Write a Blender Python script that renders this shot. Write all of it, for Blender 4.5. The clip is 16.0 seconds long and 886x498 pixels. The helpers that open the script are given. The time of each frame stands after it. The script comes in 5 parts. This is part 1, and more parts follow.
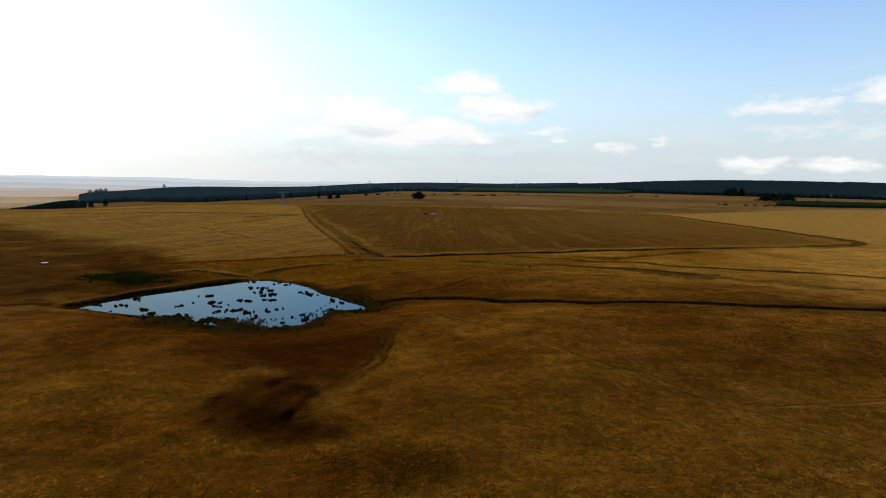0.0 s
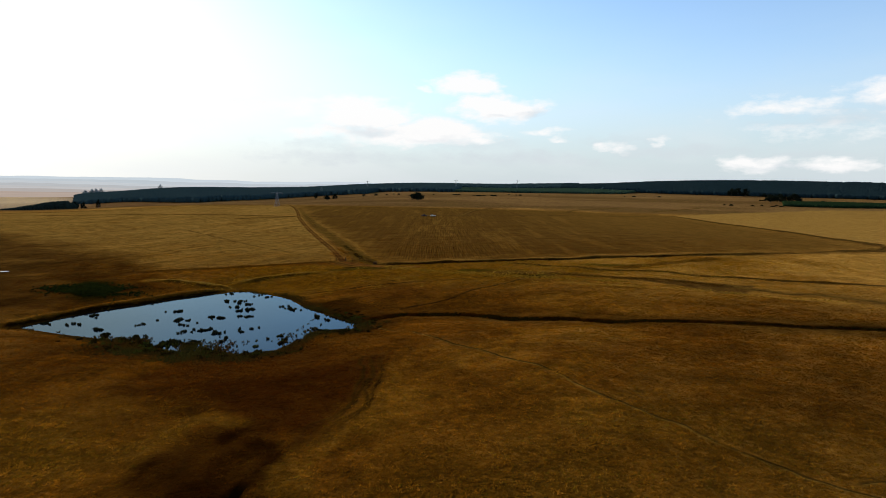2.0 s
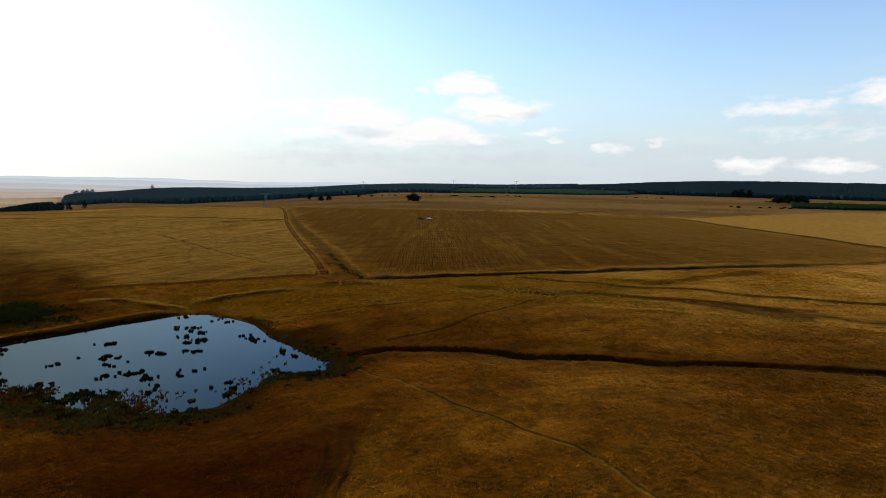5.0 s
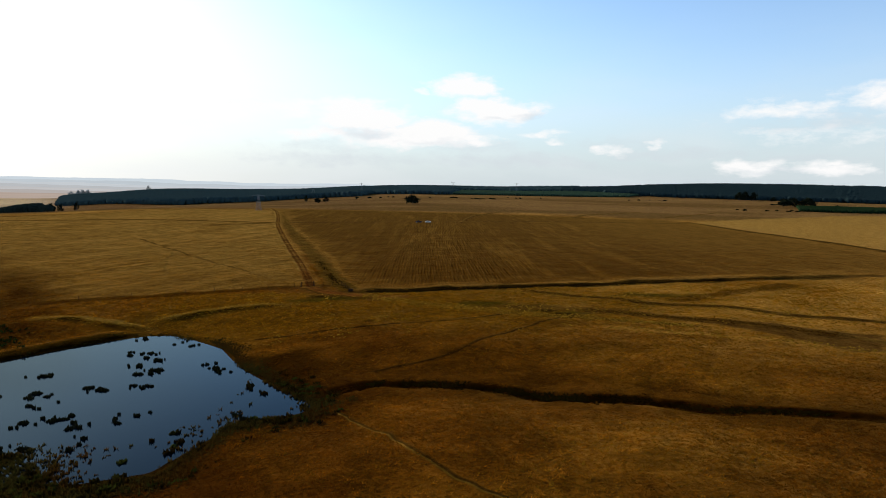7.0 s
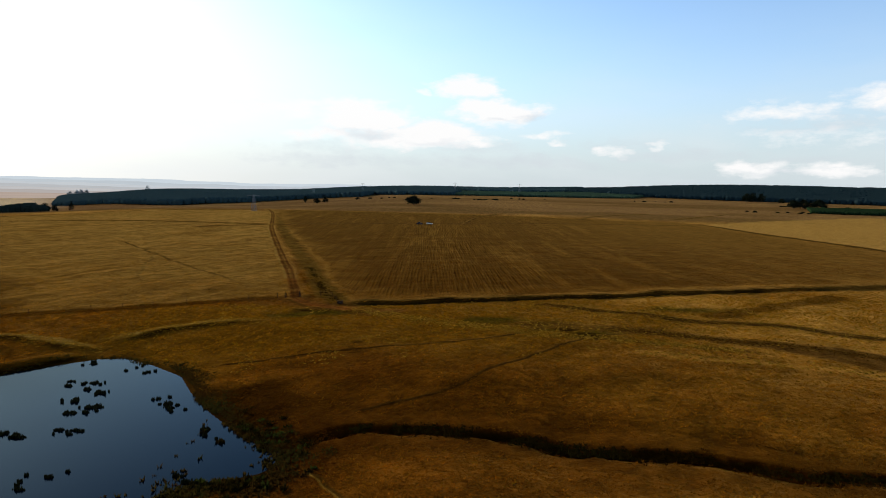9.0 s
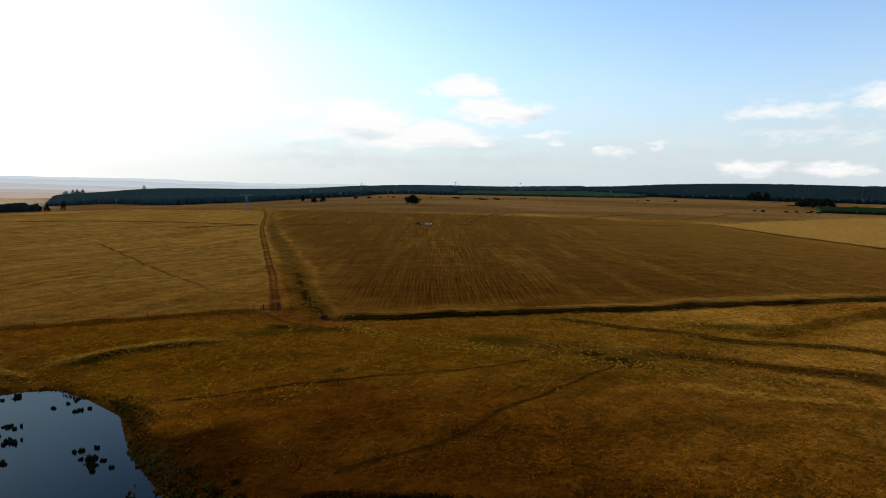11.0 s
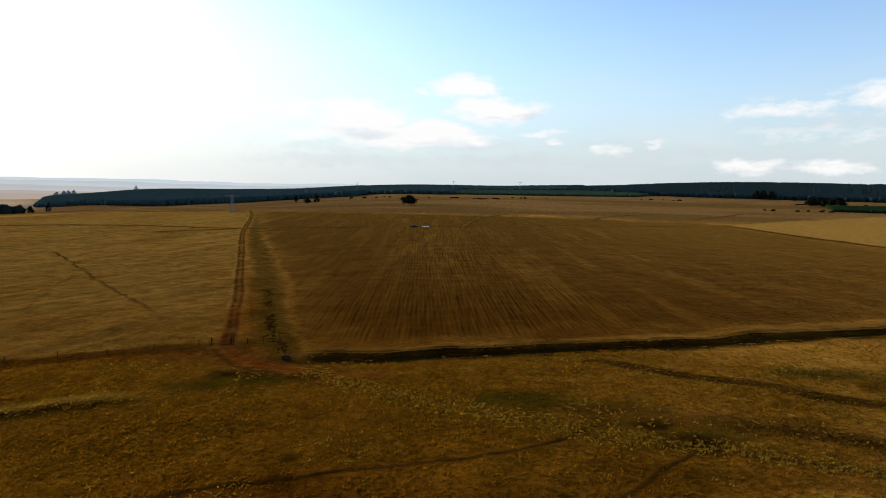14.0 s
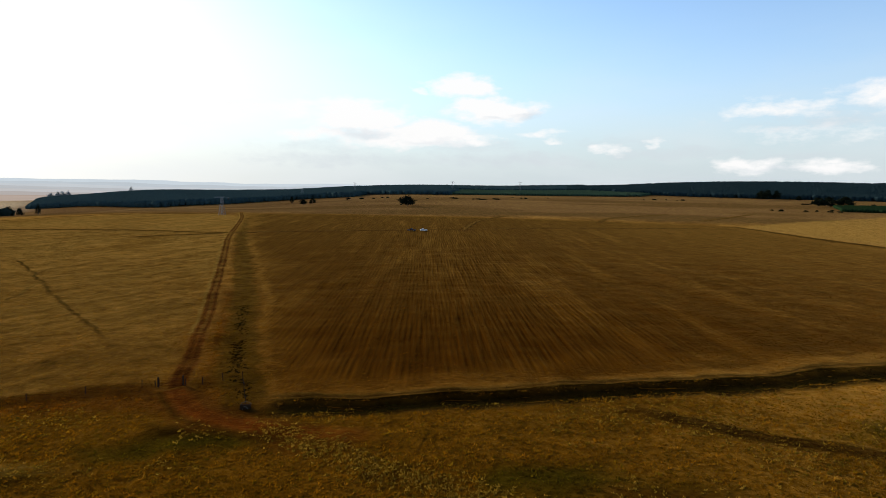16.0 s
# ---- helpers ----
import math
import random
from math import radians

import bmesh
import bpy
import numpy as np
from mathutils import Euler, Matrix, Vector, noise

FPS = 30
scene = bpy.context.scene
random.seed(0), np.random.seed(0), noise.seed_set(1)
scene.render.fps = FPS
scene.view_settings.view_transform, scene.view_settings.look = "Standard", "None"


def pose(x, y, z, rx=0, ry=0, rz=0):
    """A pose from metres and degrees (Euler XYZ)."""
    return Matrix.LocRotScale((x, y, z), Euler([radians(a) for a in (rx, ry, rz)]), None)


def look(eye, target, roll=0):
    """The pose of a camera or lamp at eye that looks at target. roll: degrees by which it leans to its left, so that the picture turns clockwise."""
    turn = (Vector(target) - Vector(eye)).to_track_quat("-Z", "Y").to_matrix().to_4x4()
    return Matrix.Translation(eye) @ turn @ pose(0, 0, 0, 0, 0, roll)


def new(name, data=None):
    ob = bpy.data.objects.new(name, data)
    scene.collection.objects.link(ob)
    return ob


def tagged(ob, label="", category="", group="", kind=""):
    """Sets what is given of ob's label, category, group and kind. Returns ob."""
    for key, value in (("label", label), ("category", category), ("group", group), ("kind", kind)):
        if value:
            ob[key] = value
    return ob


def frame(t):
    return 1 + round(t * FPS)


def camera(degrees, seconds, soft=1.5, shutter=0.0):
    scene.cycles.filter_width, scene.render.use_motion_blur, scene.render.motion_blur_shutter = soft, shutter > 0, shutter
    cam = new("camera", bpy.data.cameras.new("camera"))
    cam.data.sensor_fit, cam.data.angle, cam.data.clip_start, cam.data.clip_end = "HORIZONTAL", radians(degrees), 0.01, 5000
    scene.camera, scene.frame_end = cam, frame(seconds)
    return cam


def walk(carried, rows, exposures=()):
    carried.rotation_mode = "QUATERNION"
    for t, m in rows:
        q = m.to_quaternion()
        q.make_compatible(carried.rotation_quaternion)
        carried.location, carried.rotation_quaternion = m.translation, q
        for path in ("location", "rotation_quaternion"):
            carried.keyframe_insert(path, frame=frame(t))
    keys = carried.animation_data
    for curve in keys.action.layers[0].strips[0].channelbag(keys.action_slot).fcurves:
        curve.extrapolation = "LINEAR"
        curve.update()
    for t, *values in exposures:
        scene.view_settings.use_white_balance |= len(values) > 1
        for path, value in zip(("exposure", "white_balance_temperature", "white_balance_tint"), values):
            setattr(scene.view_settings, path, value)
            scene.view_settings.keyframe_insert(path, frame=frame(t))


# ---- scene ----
cam = camera(73.4, 16.0, soft=0.7)
METRES, EYE, TILT, LEAN, TURN = 164.9, 32.0, 0.75, -2.69, 0.0
ROWS = [
    (0.0, 0.0, 0.0, 0.0, -0.18, -6.95, 1.5),
    (0.5, 0.0, 0.032, -0.0008, -0.2, -6.94, 1.47),
    (1.0, -0.0001, 0.0639, -0.0009, -0.25, -7.0, 1.55),
    (1.5, 0.0002, 0.0956, -0.0009, -0.18, -6.96, 1.56),
    (2.0, 0.0006, 0.1267, -0.0006, -0.24, -6.94, 1.53),
    (2.5, 0.0008, 0.1583, -0.0004, -0.28, -6.92, 1.52),
    (3.0, 0.0006, 0.1891, -0.0003, -0.19, -6.92, 1.61),
    (3.5, 0.0009, 0.2203, -0.0004, -0.22, -6.91, 1.6),
    (4.0, 0.0016, 0.2515, -0.0012, -0.34, -6.9, 1.54),
    (6.5, 0.0027, 0.4078, -0.0011, -0.53, -6.82, 1.42),
    (7.0, 0.003, 0.4391, -0.0018, -0.54, -6.74, 1.32),
    (7.5, 0.0032, 0.4703, -0.0027, -0.44, -6.65, 1.02),
    (8.0, 0.0029, 0.5015, -0.0038, -0.34, -6.67, 1.07),
    (8.5, 0.0034, 0.5327, -0.0055, -0.34, -6.66, 1.12),
    (9.0, 0.0036, 0.5637, -0.0072, -0.35, -6.65, 1.18),
    (11.5, 0.0043, 0.7188, -0.0137, -0.38, -6.71, 1.28),
    (12.0, 0.0045, 0.75, -0.0141, -0.42, -6.73, 1.33),
    (12.5, 0.0046, 0.7814, -0.0142, -0.43, -6.73, 1.36),
    (13.0, 0.0045, 0.8124, -0.0144, -0.44, -6.74, 1.42),
    (13.5, 0.0048, 0.8435, -0.015, -0.48, -6.75, 1.44),
    (14.0, 0.0052, 0.8749, -0.0146, -0.56, -6.75, 1.44),
    (14.5, 0.0056, 0.9061, -0.0141, -0.6, -6.74, 1.5),
    (15.0, 0.0057, 0.9373, -0.0135, -0.63, -6.74, 1.55),
    (15.5, 0.006, 0.9687, -0.0129, -0.65, -6.74, 1.59),
    (16.0, 0.0065, 0.9996, -0.0124, -0.67, -6.76, 1.59),
]
walk(cam, [(t, pose(0, 0, EYE, TILT, LEAN, TURN) @ pose(METRES * x, METRES * y, METRES * z, 90 + pitch, roll, yaw)) for t, x, y, z, yaw, pitch, roll in ROWS])


# ---- world, sun ----
SUN_AZ, SUN_EL = -50.0, 18.0          # degrees left of straight ahead, above the horizon

world = bpy.data.worlds.new("sky")
scene.world = world
world.use_nodes = True
wn, wl = world.node_tree.nodes, world.node_tree.links
wn.clear()


def wmath(op, a, b=None, c=None, clamp=False):
    n = wn.new("ShaderNodeMath")
    n.operation, n.use_clamp = op, clamp
    for i, v in enumerate((a, b, c)):
        if v is None:
            continue
        if isinstance(v, (int, float)):
            n.inputs[i].default_value = v
        else:
            wl.new(v, n.inputs[i])
    return n.outputs[0]


def wmix(fac, a, b):
    n = wn.new("ShaderNodeMix")
    n.data_type = "RGBA"
    for i, v in ((0, fac), (6, a), (7, b)):
        if isinstance(v, (int, float)):
            n.inputs[i].default_value = v
        elif isinstance(v, tuple):
            n.inputs[i].default_value = (*v, 1)
        else:
            wl.new(v, n.inputs[i])
    return n.outputs[2]


coord = wn.new("ShaderNodeTexCoord")
xyz = wn.new("ShaderNodeSeparateXYZ")
wl.new(coord.outputs["Generated"], xyz.inputs[0])
azimuth = wmath("MULTIPLY", wmath("ARCTAN2", xyz.outputs[0], xyz.outputs[1]), 57.2958)
elevation = wmath("MULTIPLY", wmath("ARCSINE", xyz.outputs[2]), 57.2958)
sky = wn.new("ShaderNodeTexSky")
sky.sky_type, sky.sun_disc = "NISHITA", False
sky.sun_elevation, sky.sun_rotation = radians(SUN_EL), radians(SUN_AZ)
sky.air_density, sky.dust_density, sky.ozone_density = 1.0, 0.6, 1.2
blue = wn.new("ShaderNodeVectorMath")
blue.operation = "SCALE"
wl.new(sky.outputs[0], blue.inputs[0])
blue.inputs["Scale"].default_value = 0.20

# thin bright veil that thickens towards the sun and the horizon
sun_way = Vector((math.sin(radians(SUN_AZ)) * math.cos(radians(SUN_EL)), math.cos(radians(SUN_AZ)) * math.cos(radians(SUN_EL)), math.sin(radians(SUN_EL))))
stretched = wn.new("ShaderNodeCombineXYZ")
wl.new(wmath("MULTIPLY", azimuth, 0.06), stretched.inputs[0])
wl.new(wmath("MULTIPLY", elevation, 0.2), stretched.inputs[1])
wisps = wn.new("ShaderNodeTexNoise")
wisps.inputs["Scale"].default_value, wisps.inputs["Detail"].default_value = 1.6, 6.0
wl.new(stretched.outputs[0], wisps.inputs["Vector"])
wisp = wmath("SUBTRACT", wisps.outputs["Fac"], 0.5)
haze_az = wmath("POWER", wmath("DIVIDE", wmath("ADD", wmath("ADD", azimuth, wmath("MULTIPLY", wisp, -14.0)), 46.0), 29.0), 2.0)
haze_el = wmath("POWER", wmath("DIVIDE", wmath("SUBTRACT", elevation, 8.0), 15.0), 2.0)
glow = wmath("MULTIPLY", wmath("POWER", 2.718, wmath("MULTIPLY", wmath("ADD", haze_az, haze_el), -1.5)), 1.5)
low = wmath("POWER", 2.718, wmath("MULTIPLY", wmath("POWER", wmath("DIVIDE", wmath("MAXIMUM", elevation, 0.0), 9.0), 2.0), -1.0))
clear = wn.new("ShaderNodeVectorMath")
clear.operation = "MULTIPLY"
wl.new(blue.outputs[0], clear.inputs[0])
clear.inputs[1].default_value = (0.90, 1.01, 1.16)
deep = wn.new("ShaderNodeMapRange")           # deeper blue towards the zenith
deep.interpolation_type = "SMOOTHSTEP"
deep.inputs["From Min"].default_value, deep.inputs["From Max"].default_value = 15.0, 45.0
deep.inputs["To Min"].default_value, deep.inputs["To Max"].default_value = 1.06, 0.42
wl.new(elevation, deep.inputs["Value"])
zenith = wn.new("ShaderNodeVectorMath")
zenith.operation = "SCALE"
wl.new(clear.outputs[0], zenith.inputs[0])
wl.new(deep.outputs[0], zenith.inputs["Scale"])
veil = wmix(wmath("MULTIPLY", low, 0.92, clamp=True), zenith.outputs[0], (0.60, 0.685, 0.75))
veil = wmix(wmath("MULTIPLY", glow, 1.0, clamp=True), veil, (1.05, 1.06, 1.04))

# broken clouds: azimuth, elevation, half width, half height, density; grey undersides first, then the lit tops
GREY_CLOUDS = [
    (-4.5, 5.0, 9.0, 1.1, 0.75), (2.0, 4.0, 7.0, 0.9, 0.6), (8.6, 6.9, 1.6, 0.35, 0.9), (-11.0, 3.6, 8.0, 0.9, 0.5), (17.0, 4.2, 6.0, 0.8, 0.5), (31.0, 2.9, 6.0, 0.5, 0.6),
    (33.0, 6.0, 8.0, 1.0, 0.5), (-17.0, 7.0, 6.0, 0.8, 0.4), (-9.0, 2.4, 10.0, 0.9, 0.7), (7.0, 2.6, 10.0, 0.9, 0.75), (22.0, 3.4, 9.0, 0.9, 0.6),
]
WHITE_CLOUDS = [
    (2.4, 9.2, 3.0, 1.1, 1.1), (5.4, 7.2, 4.2, 1.1, 1.2), (-7.4, 6.2, 4.6, 1.4, 1.2), (-1.0, 5.0, 4.8, 1.2, 1.15), (-4.0, 4.3, 6.0, 0.8, 0.9), (3.4, 4.6, 2.6, 0.6, 0.85), (-11.0, 4.8, 4.0, 0.8, 0.8), (-13.0, 6.6, 5.0, 0.8, 0.6),
    (27.6, 2.3, 3.2, 0.7, 0.85), (33.6, 2.2, 3.2, 0.65, 0.8), (38.0, 7.6, 5.0, 1.3, 0.85), (29.5, 7.0, 6.0, 1.0, 0.6), (33.0, 5.0, 8.0, 0.9, 0.45),
    (15.8, 3.7, 2.6, 0.45, 0.6), (20.0, 4.2, 1.2, 0.4, 0.6), (-16.0, 6.9, 9.0, 0.8, 0.7), (-24.0, 7.4, 8.0, 1.0, 0.6), (-20.0, 9.6, 2.6, 0.6, 0.5), (-9.5, 7.3, 6.0, 0.9, 0.8), (9.5, 5.2, 4.0, 0.5, 0.55), (-1.6, 9.0, 1.0, 0.35, 0.6), (11.0, 4.4, 1.4, 0.35, 0.6),
]
puff_at = wn.new("ShaderNodeCombineXYZ")
wl.new(wmath("MULTIPLY", azimuth, 0.45), puff_at.inputs[0])
wl.new(elevation, puff_at.inputs[1])
puffs, bend = wn.new("ShaderNodeTexNoise"), wn.new("ShaderNodeTexNoise")
puffs.inputs["Scale"].default_value, puffs.inputs["Detail"].default_value, puffs.inputs["Roughness"].default_value = 1.1, 8.0, 0.6
bend.inputs["Scale"].default_value, bend.inputs["Detail"].default_value = 0.7, 4.0
for t in (puffs, bend):
    wl.new(puff_at.outputs[0], t.inputs["Vector"])
drift = wn.new("ShaderNodeSeparateXYZ")
wl.new(bend.outputs["Color"], drift.inputs[0])
bent_az = wmath("ADD", azimuth, wmath("MULTIPLY", wmath("SUBTRACT", drift.outputs[0], 0.5), 6.0))
bent_el = wmath("ADD", elevation, wmath("MULTIPLY", wmath("SUBTRACT", drift.outputs[1], 0.5), 1.8))


def cloud_layer(blobs, edge):
    """How thick the cloud is in each direction: soft patches broken up by noise."""
    cover = 0.0
    for az, el, w, h, dense in blobs:
        dx = wmath("POWER", wmath("ABSOLUTE", wmath("DIVIDE", wmath("SUBTRACT", bent_az, az), w)), 2.0)
        dy = wmath("POWER", wmath("ABSOLUTE", wmath("DIVIDE", wmath("SUBTRACT", bent_el, el), h)), 2.0)
        blob = wmath("MULTIPLY", wmath("POWER", 2.718, wmath("MULTIPLY", wmath("ADD", dx, dy), -1.0)), dense)
        cover = wmath("MAXIMUM", cover, blob)
    thick = wmath("MULTIPLY", wmath("SUBTRACT", wmath("ADD", cover, wmath("MULTIPLY", puffs.outputs["Fac"], 1.2)), 0.85), edge, clamp=True)
    return wmath("MULTIPLY", thick, wmath("MULTIPLY", cover, 2.5, clamp=True), clamp=True)


streaks = wmath("MULTIPLY", wmath("MULTIPLY", wmath("ADD", wisp, 0.08), 3.0, clamp=True), wmath("MULTIPLY", low, 0.4), clamp=True)
veil = wmix(streaks, veil, (0.80, 0.84, 0.87))
veil = wmix(wmath("MULTIPLY", cloud_layer(GREY_CLOUDS, 1.2), 0.8), veil, (0.66, 0.71, 0.76))
UNDERSIDES = [(-6.8, 4.9, 3.8, 0.45, 0.9), (-0.6, 4.3, 3.6, 0.4, 0.8), (5.8, 6.5, 2.6, 0.22, 0.7), (9.0, 6.7, 1.6, 0.3, 0.9), (30.0, 2.0, 5.0, 0.25, 0.7), (31.0, 5.4, 6.0, 0.5, 0.6)]
lit = wmix(wmath("MULTIPLY", cloud_layer(WHITE_CLOUDS, 2.0), 0.95), veil, (1.0, 0.99, 0.985))
painted = wmix(wmath("MULTIPLY", cloud_layer(UNDERSIDES, 1.3), 0.5), lit, (0.66, 0.72, 0.78))
back = wn.new("ShaderNodeBackground")
wl.new(painted, back.inputs[0])
back.inputs[1].default_value = 1.0
wl.new(back.outputs[0], wn.new("ShaderNodeOutputWorld").inputs[0])

sun = new("sun", bpy.data.lights.new("sun", "SUN"))
sun.data.energy, sun.data.angle, sun.data.color = 5.0, radians(6), (1.0, 0.92, 0.80)
sun.matrix_world = look(sun_way * 100, (0, 0, 0))

# ---- materials ----


def nodes_of(name):
    m = bpy.data.materials.new(name)
    m.use_nodes = True
    n, l = m.node_tree.nodes, m.node_tree.links
    return m, n, l, n["Principled BSDF"]


def plain(name, colour, rough=0.8, metal=0.0, grain=0.25, scale=8.0, spec=0.3, bump=0.0):
    """A painted, earthy or metal surface: two scales of mottling over one base colour."""
    m, n, l, b = nodes_of(name)
    tex = n.new("ShaderNodeTexCoord")
    fine, coarse = n.new("ShaderNodeTexNoise"), n.new("ShaderNodeTexNoise")
    fine.inputs["Scale"].default_value, coarse.inputs["Scale"].default_value = scale, scale / 9
    fine.inputs["Detail"].default_value = 5
    for t in (fine, coarse):
        l.new(tex.outputs["Object"], t.inputs["Vector"])
    add = n.new("ShaderNodeMath")
    add.operation = "ADD"
    l.new(fine.outputs["Fac"], add.inputs[0])
    l.new(coarse.outputs["Fac"], add.inputs[1])
    gain = n.new("ShaderNodeMapRange")
    gain.inputs["From Min"].default_value, gain.inputs["From Max"].default_value = 0.6, 1.4
    gain.inputs["To Min"].default_value, gain.inputs["To Max"].default_value = 1 - grain, 1 + grain
    l.new(add.outputs[0], gain.inputs["Value"])
    mul = n.new("ShaderNodeVectorMath")
    mul.operation = "SCALE"
    mul.inputs[0].default_value = colour
    l.new(gain.outputs[0], mul.inputs["Scale"])
    l.new(mul.outputs[0], b.inputs["Base Color"])
    b.inputs["Roughness"].default_value, b.inputs["Metallic"].default_value = rough, metal
    b.inputs["Specular IOR Level"].default_value = spec
    if bump:
        bp = n.new("ShaderNodeBump")
        bp.inputs["Strength"].default_value, bp.inputs["Distance"].default_value = bump, 0.05
        l.new(fine.outputs["Fac"], bp.inputs["Height"])
        l.new(bp.outputs[0], b.inputs["Normal"])
    return m


def leafy(name, colour, through_light=0.25, vary=0.3, rough=1.0):
    """Leaves and needles: each clump its own shade, some light passing through."""
    m, n, l, b = nodes_of(name)
    geo = n.new("ShaderNodeNewGeometry")
    gain = n.new("ShaderNodeMapRange")
    gain.inputs["To Min"].default_value, gain.inputs["To Max"].default_value = 1 - vary, 1 + vary
    l.new(geo.outputs["Random Per Island"], gain.inputs["Value"])
    mul = n.new("ShaderNodeVectorMath")
    mul.operation = "SCALE"
    mul.inputs[0].default_value = colour
    l.new(gain.outputs[0], mul.inputs["Scale"])
    l.new(mul.outputs[0], b.inputs["Base Color"])
    b.inputs["Roughness"].default_value, b.inputs["Specular IOR Level"].default_value = rough, 0.0
    if through_light:
        tr, mix = n.new("ShaderNodeBsdfTranslucent"), n.new("ShaderNodeMixShader")
        l.new(mul.outputs[0], tr.inputs["Color"])
        mix.inputs[0].default_value = through_light
        l.new(b.outputs[0], mix.inputs[1])
        l.new(tr.outputs[0], mix.inputs[2])
        l.new(mix.outputs[0], n["Material Output"].inputs[0])
    return m


def ground_material():
    m, n, l, b = nodes_of("veld_ground")
    tone = n.new("ShaderNodeAttribute")
    tone.attribute_name = "tone"
    tex = n.new("ShaderNodeTexCoord")
    fine, mid = n.new("ShaderNodeTexNoise"), n.new("ShaderNodeTexNoise")
    fine.inputs["Scale"].default_value, fine.inputs["Detail"].default_value, fine.inputs["Roughness"].default_value = 0.8, 7, 0.72
    mid.inputs["Scale"].default_value, mid.inputs["Detail"].default_value = 0.22, 5
    for t in (fine, mid):
        l.new(tex.outputs["Object"], t.inputs["Vector"])
    # drilled stubble rows, about a metre apart, where the field was planted
    sep = n.new("ShaderNodeSeparateXYZ")
    l.new(tex.outputs["Object"], sep.inputs[0])
    across = n.new("ShaderNodeMath")
    across.operation, across.inputs[1].default_value = "MULTIPLY_ADD", ROW_SLANT
    l.new(sep.outputs[1], across.inputs[0])
    l.new(sep.outputs[0], across.inputs[2])
    turn = n.new("ShaderNodeMath")
    turn.operation, turn.inputs[1].default_value = "MULTIPLY", 2 * math.pi / ROW_GAP
    l.new(across.outputs[0], turn.inputs[0])
    sine = n.new("ShaderNodeMath")
    sine.operation = "SINE"
    l.new(turn.outputs[0], sine.inputs[0])
    rows = n.new("ShaderNodeMath")
    rows.operation = "MULTIPLY"
    l.new(sine.outputs[0], rows.inputs[0])
    l.new(tone.outputs["Alpha"], rows.inputs[1])
    drawn, stretch, pick = n.new("ShaderNodeTexNoise"), n.new("ShaderNodeMapping"), n.new("ShaderNodeMix")
    stretch.inputs["Scale"].default_value = (1.0, 0.035, 1.0)
    l.new(tex.outputs["Object"], stretch.inputs["Vector"])
    l.new(stretch.outputs[0], drawn.inputs["Vector"])
    drawn.inputs["Scale"].default_value, drawn.inputs["Detail"].default_value = 1.3, 5
    l.new(tone.outputs["Alpha"], pick.inputs[0])
    l.new(fine.outputs["Fac"], pick.inputs[2])
    l.new(drawn.outputs["Fac"], pick.inputs[3])
    a = n.new("ShaderNodeMath")
    a.operation = "MULTIPLY_ADD"
    l.new(rows.outputs[0], a.inputs[0])
    a.inputs[1].default_value = 0.075
    l.new(pick.outputs[0], a.inputs[2])
    c = n.new("ShaderNodeMath")
    c.operation = "MULTIPLY_ADD"
    even = n.new("ShaderNodeMix")              # drilled ground is more even
    l.new(tone.outputs["Alpha"], even.inputs[0])
    l.new(mid.outputs["Fac"], even.inputs[2])
    even.inputs[3].default_value = 0.5
    l.new(even.outputs[0], c.inputs[0])
    c.inputs[1].default_value = 0.8
    l.new(a.outputs[0], c.inputs[2])
    gain = n.new("ShaderNodeMapRange")
    gain.inputs["From Min"].default_value, gain.inputs["From Max"].default_value = 0.5, 1.3
    gain.inputs["To Min"].default_value, gain.inputs["To Max"].default_value = 0.26, 1.74
    l.new(c.outputs[0], gain.inputs["Value"])
    mul = n.new("ShaderNodeVectorMath")
    mul.operation = "SCALE"
    l.new(tone.outputs["Color"], mul.inputs[0])
    l.new(gain.outputs[0], mul.inputs["Scale"])
    l.new(mul.outputs[0], b.inputs["Base Color"])
    b.inputs["Roughness"].default_value, b.inputs["Specular IOR Level"].default_value = 1.0, 0.0
    # standing straw glows at low angles; bare mud does not
    red, straw = n.new("ShaderNodeSeparateColor"), n.new("ShaderNodeMath")
    l.new(mul.outputs[0], red.inputs[0])
    straw.operation, straw.inputs[1].default_value = "MULTIPLY", 1.7
    l.new(red.outputs[0], straw.inputs[0])
    l.new(straw.outputs[0], b.inputs["Sheen Weight"])
    b.inputs["Sheen Roughness"].default_value = 0.24
    b.inputs["Sheen Tint"].default_value = (1.0, 0.60, 0.15, 1)
    bp = n.new("ShaderNodeBump")
    bp.inputs["Strength"].default_value, bp.inputs["Distance"].default_value = 0.6, 0.5
    l.new(pick.outputs[0], bp.inputs["Height"])
    l.new(bp.outputs[0], b.inputs["Normal"])
    return m


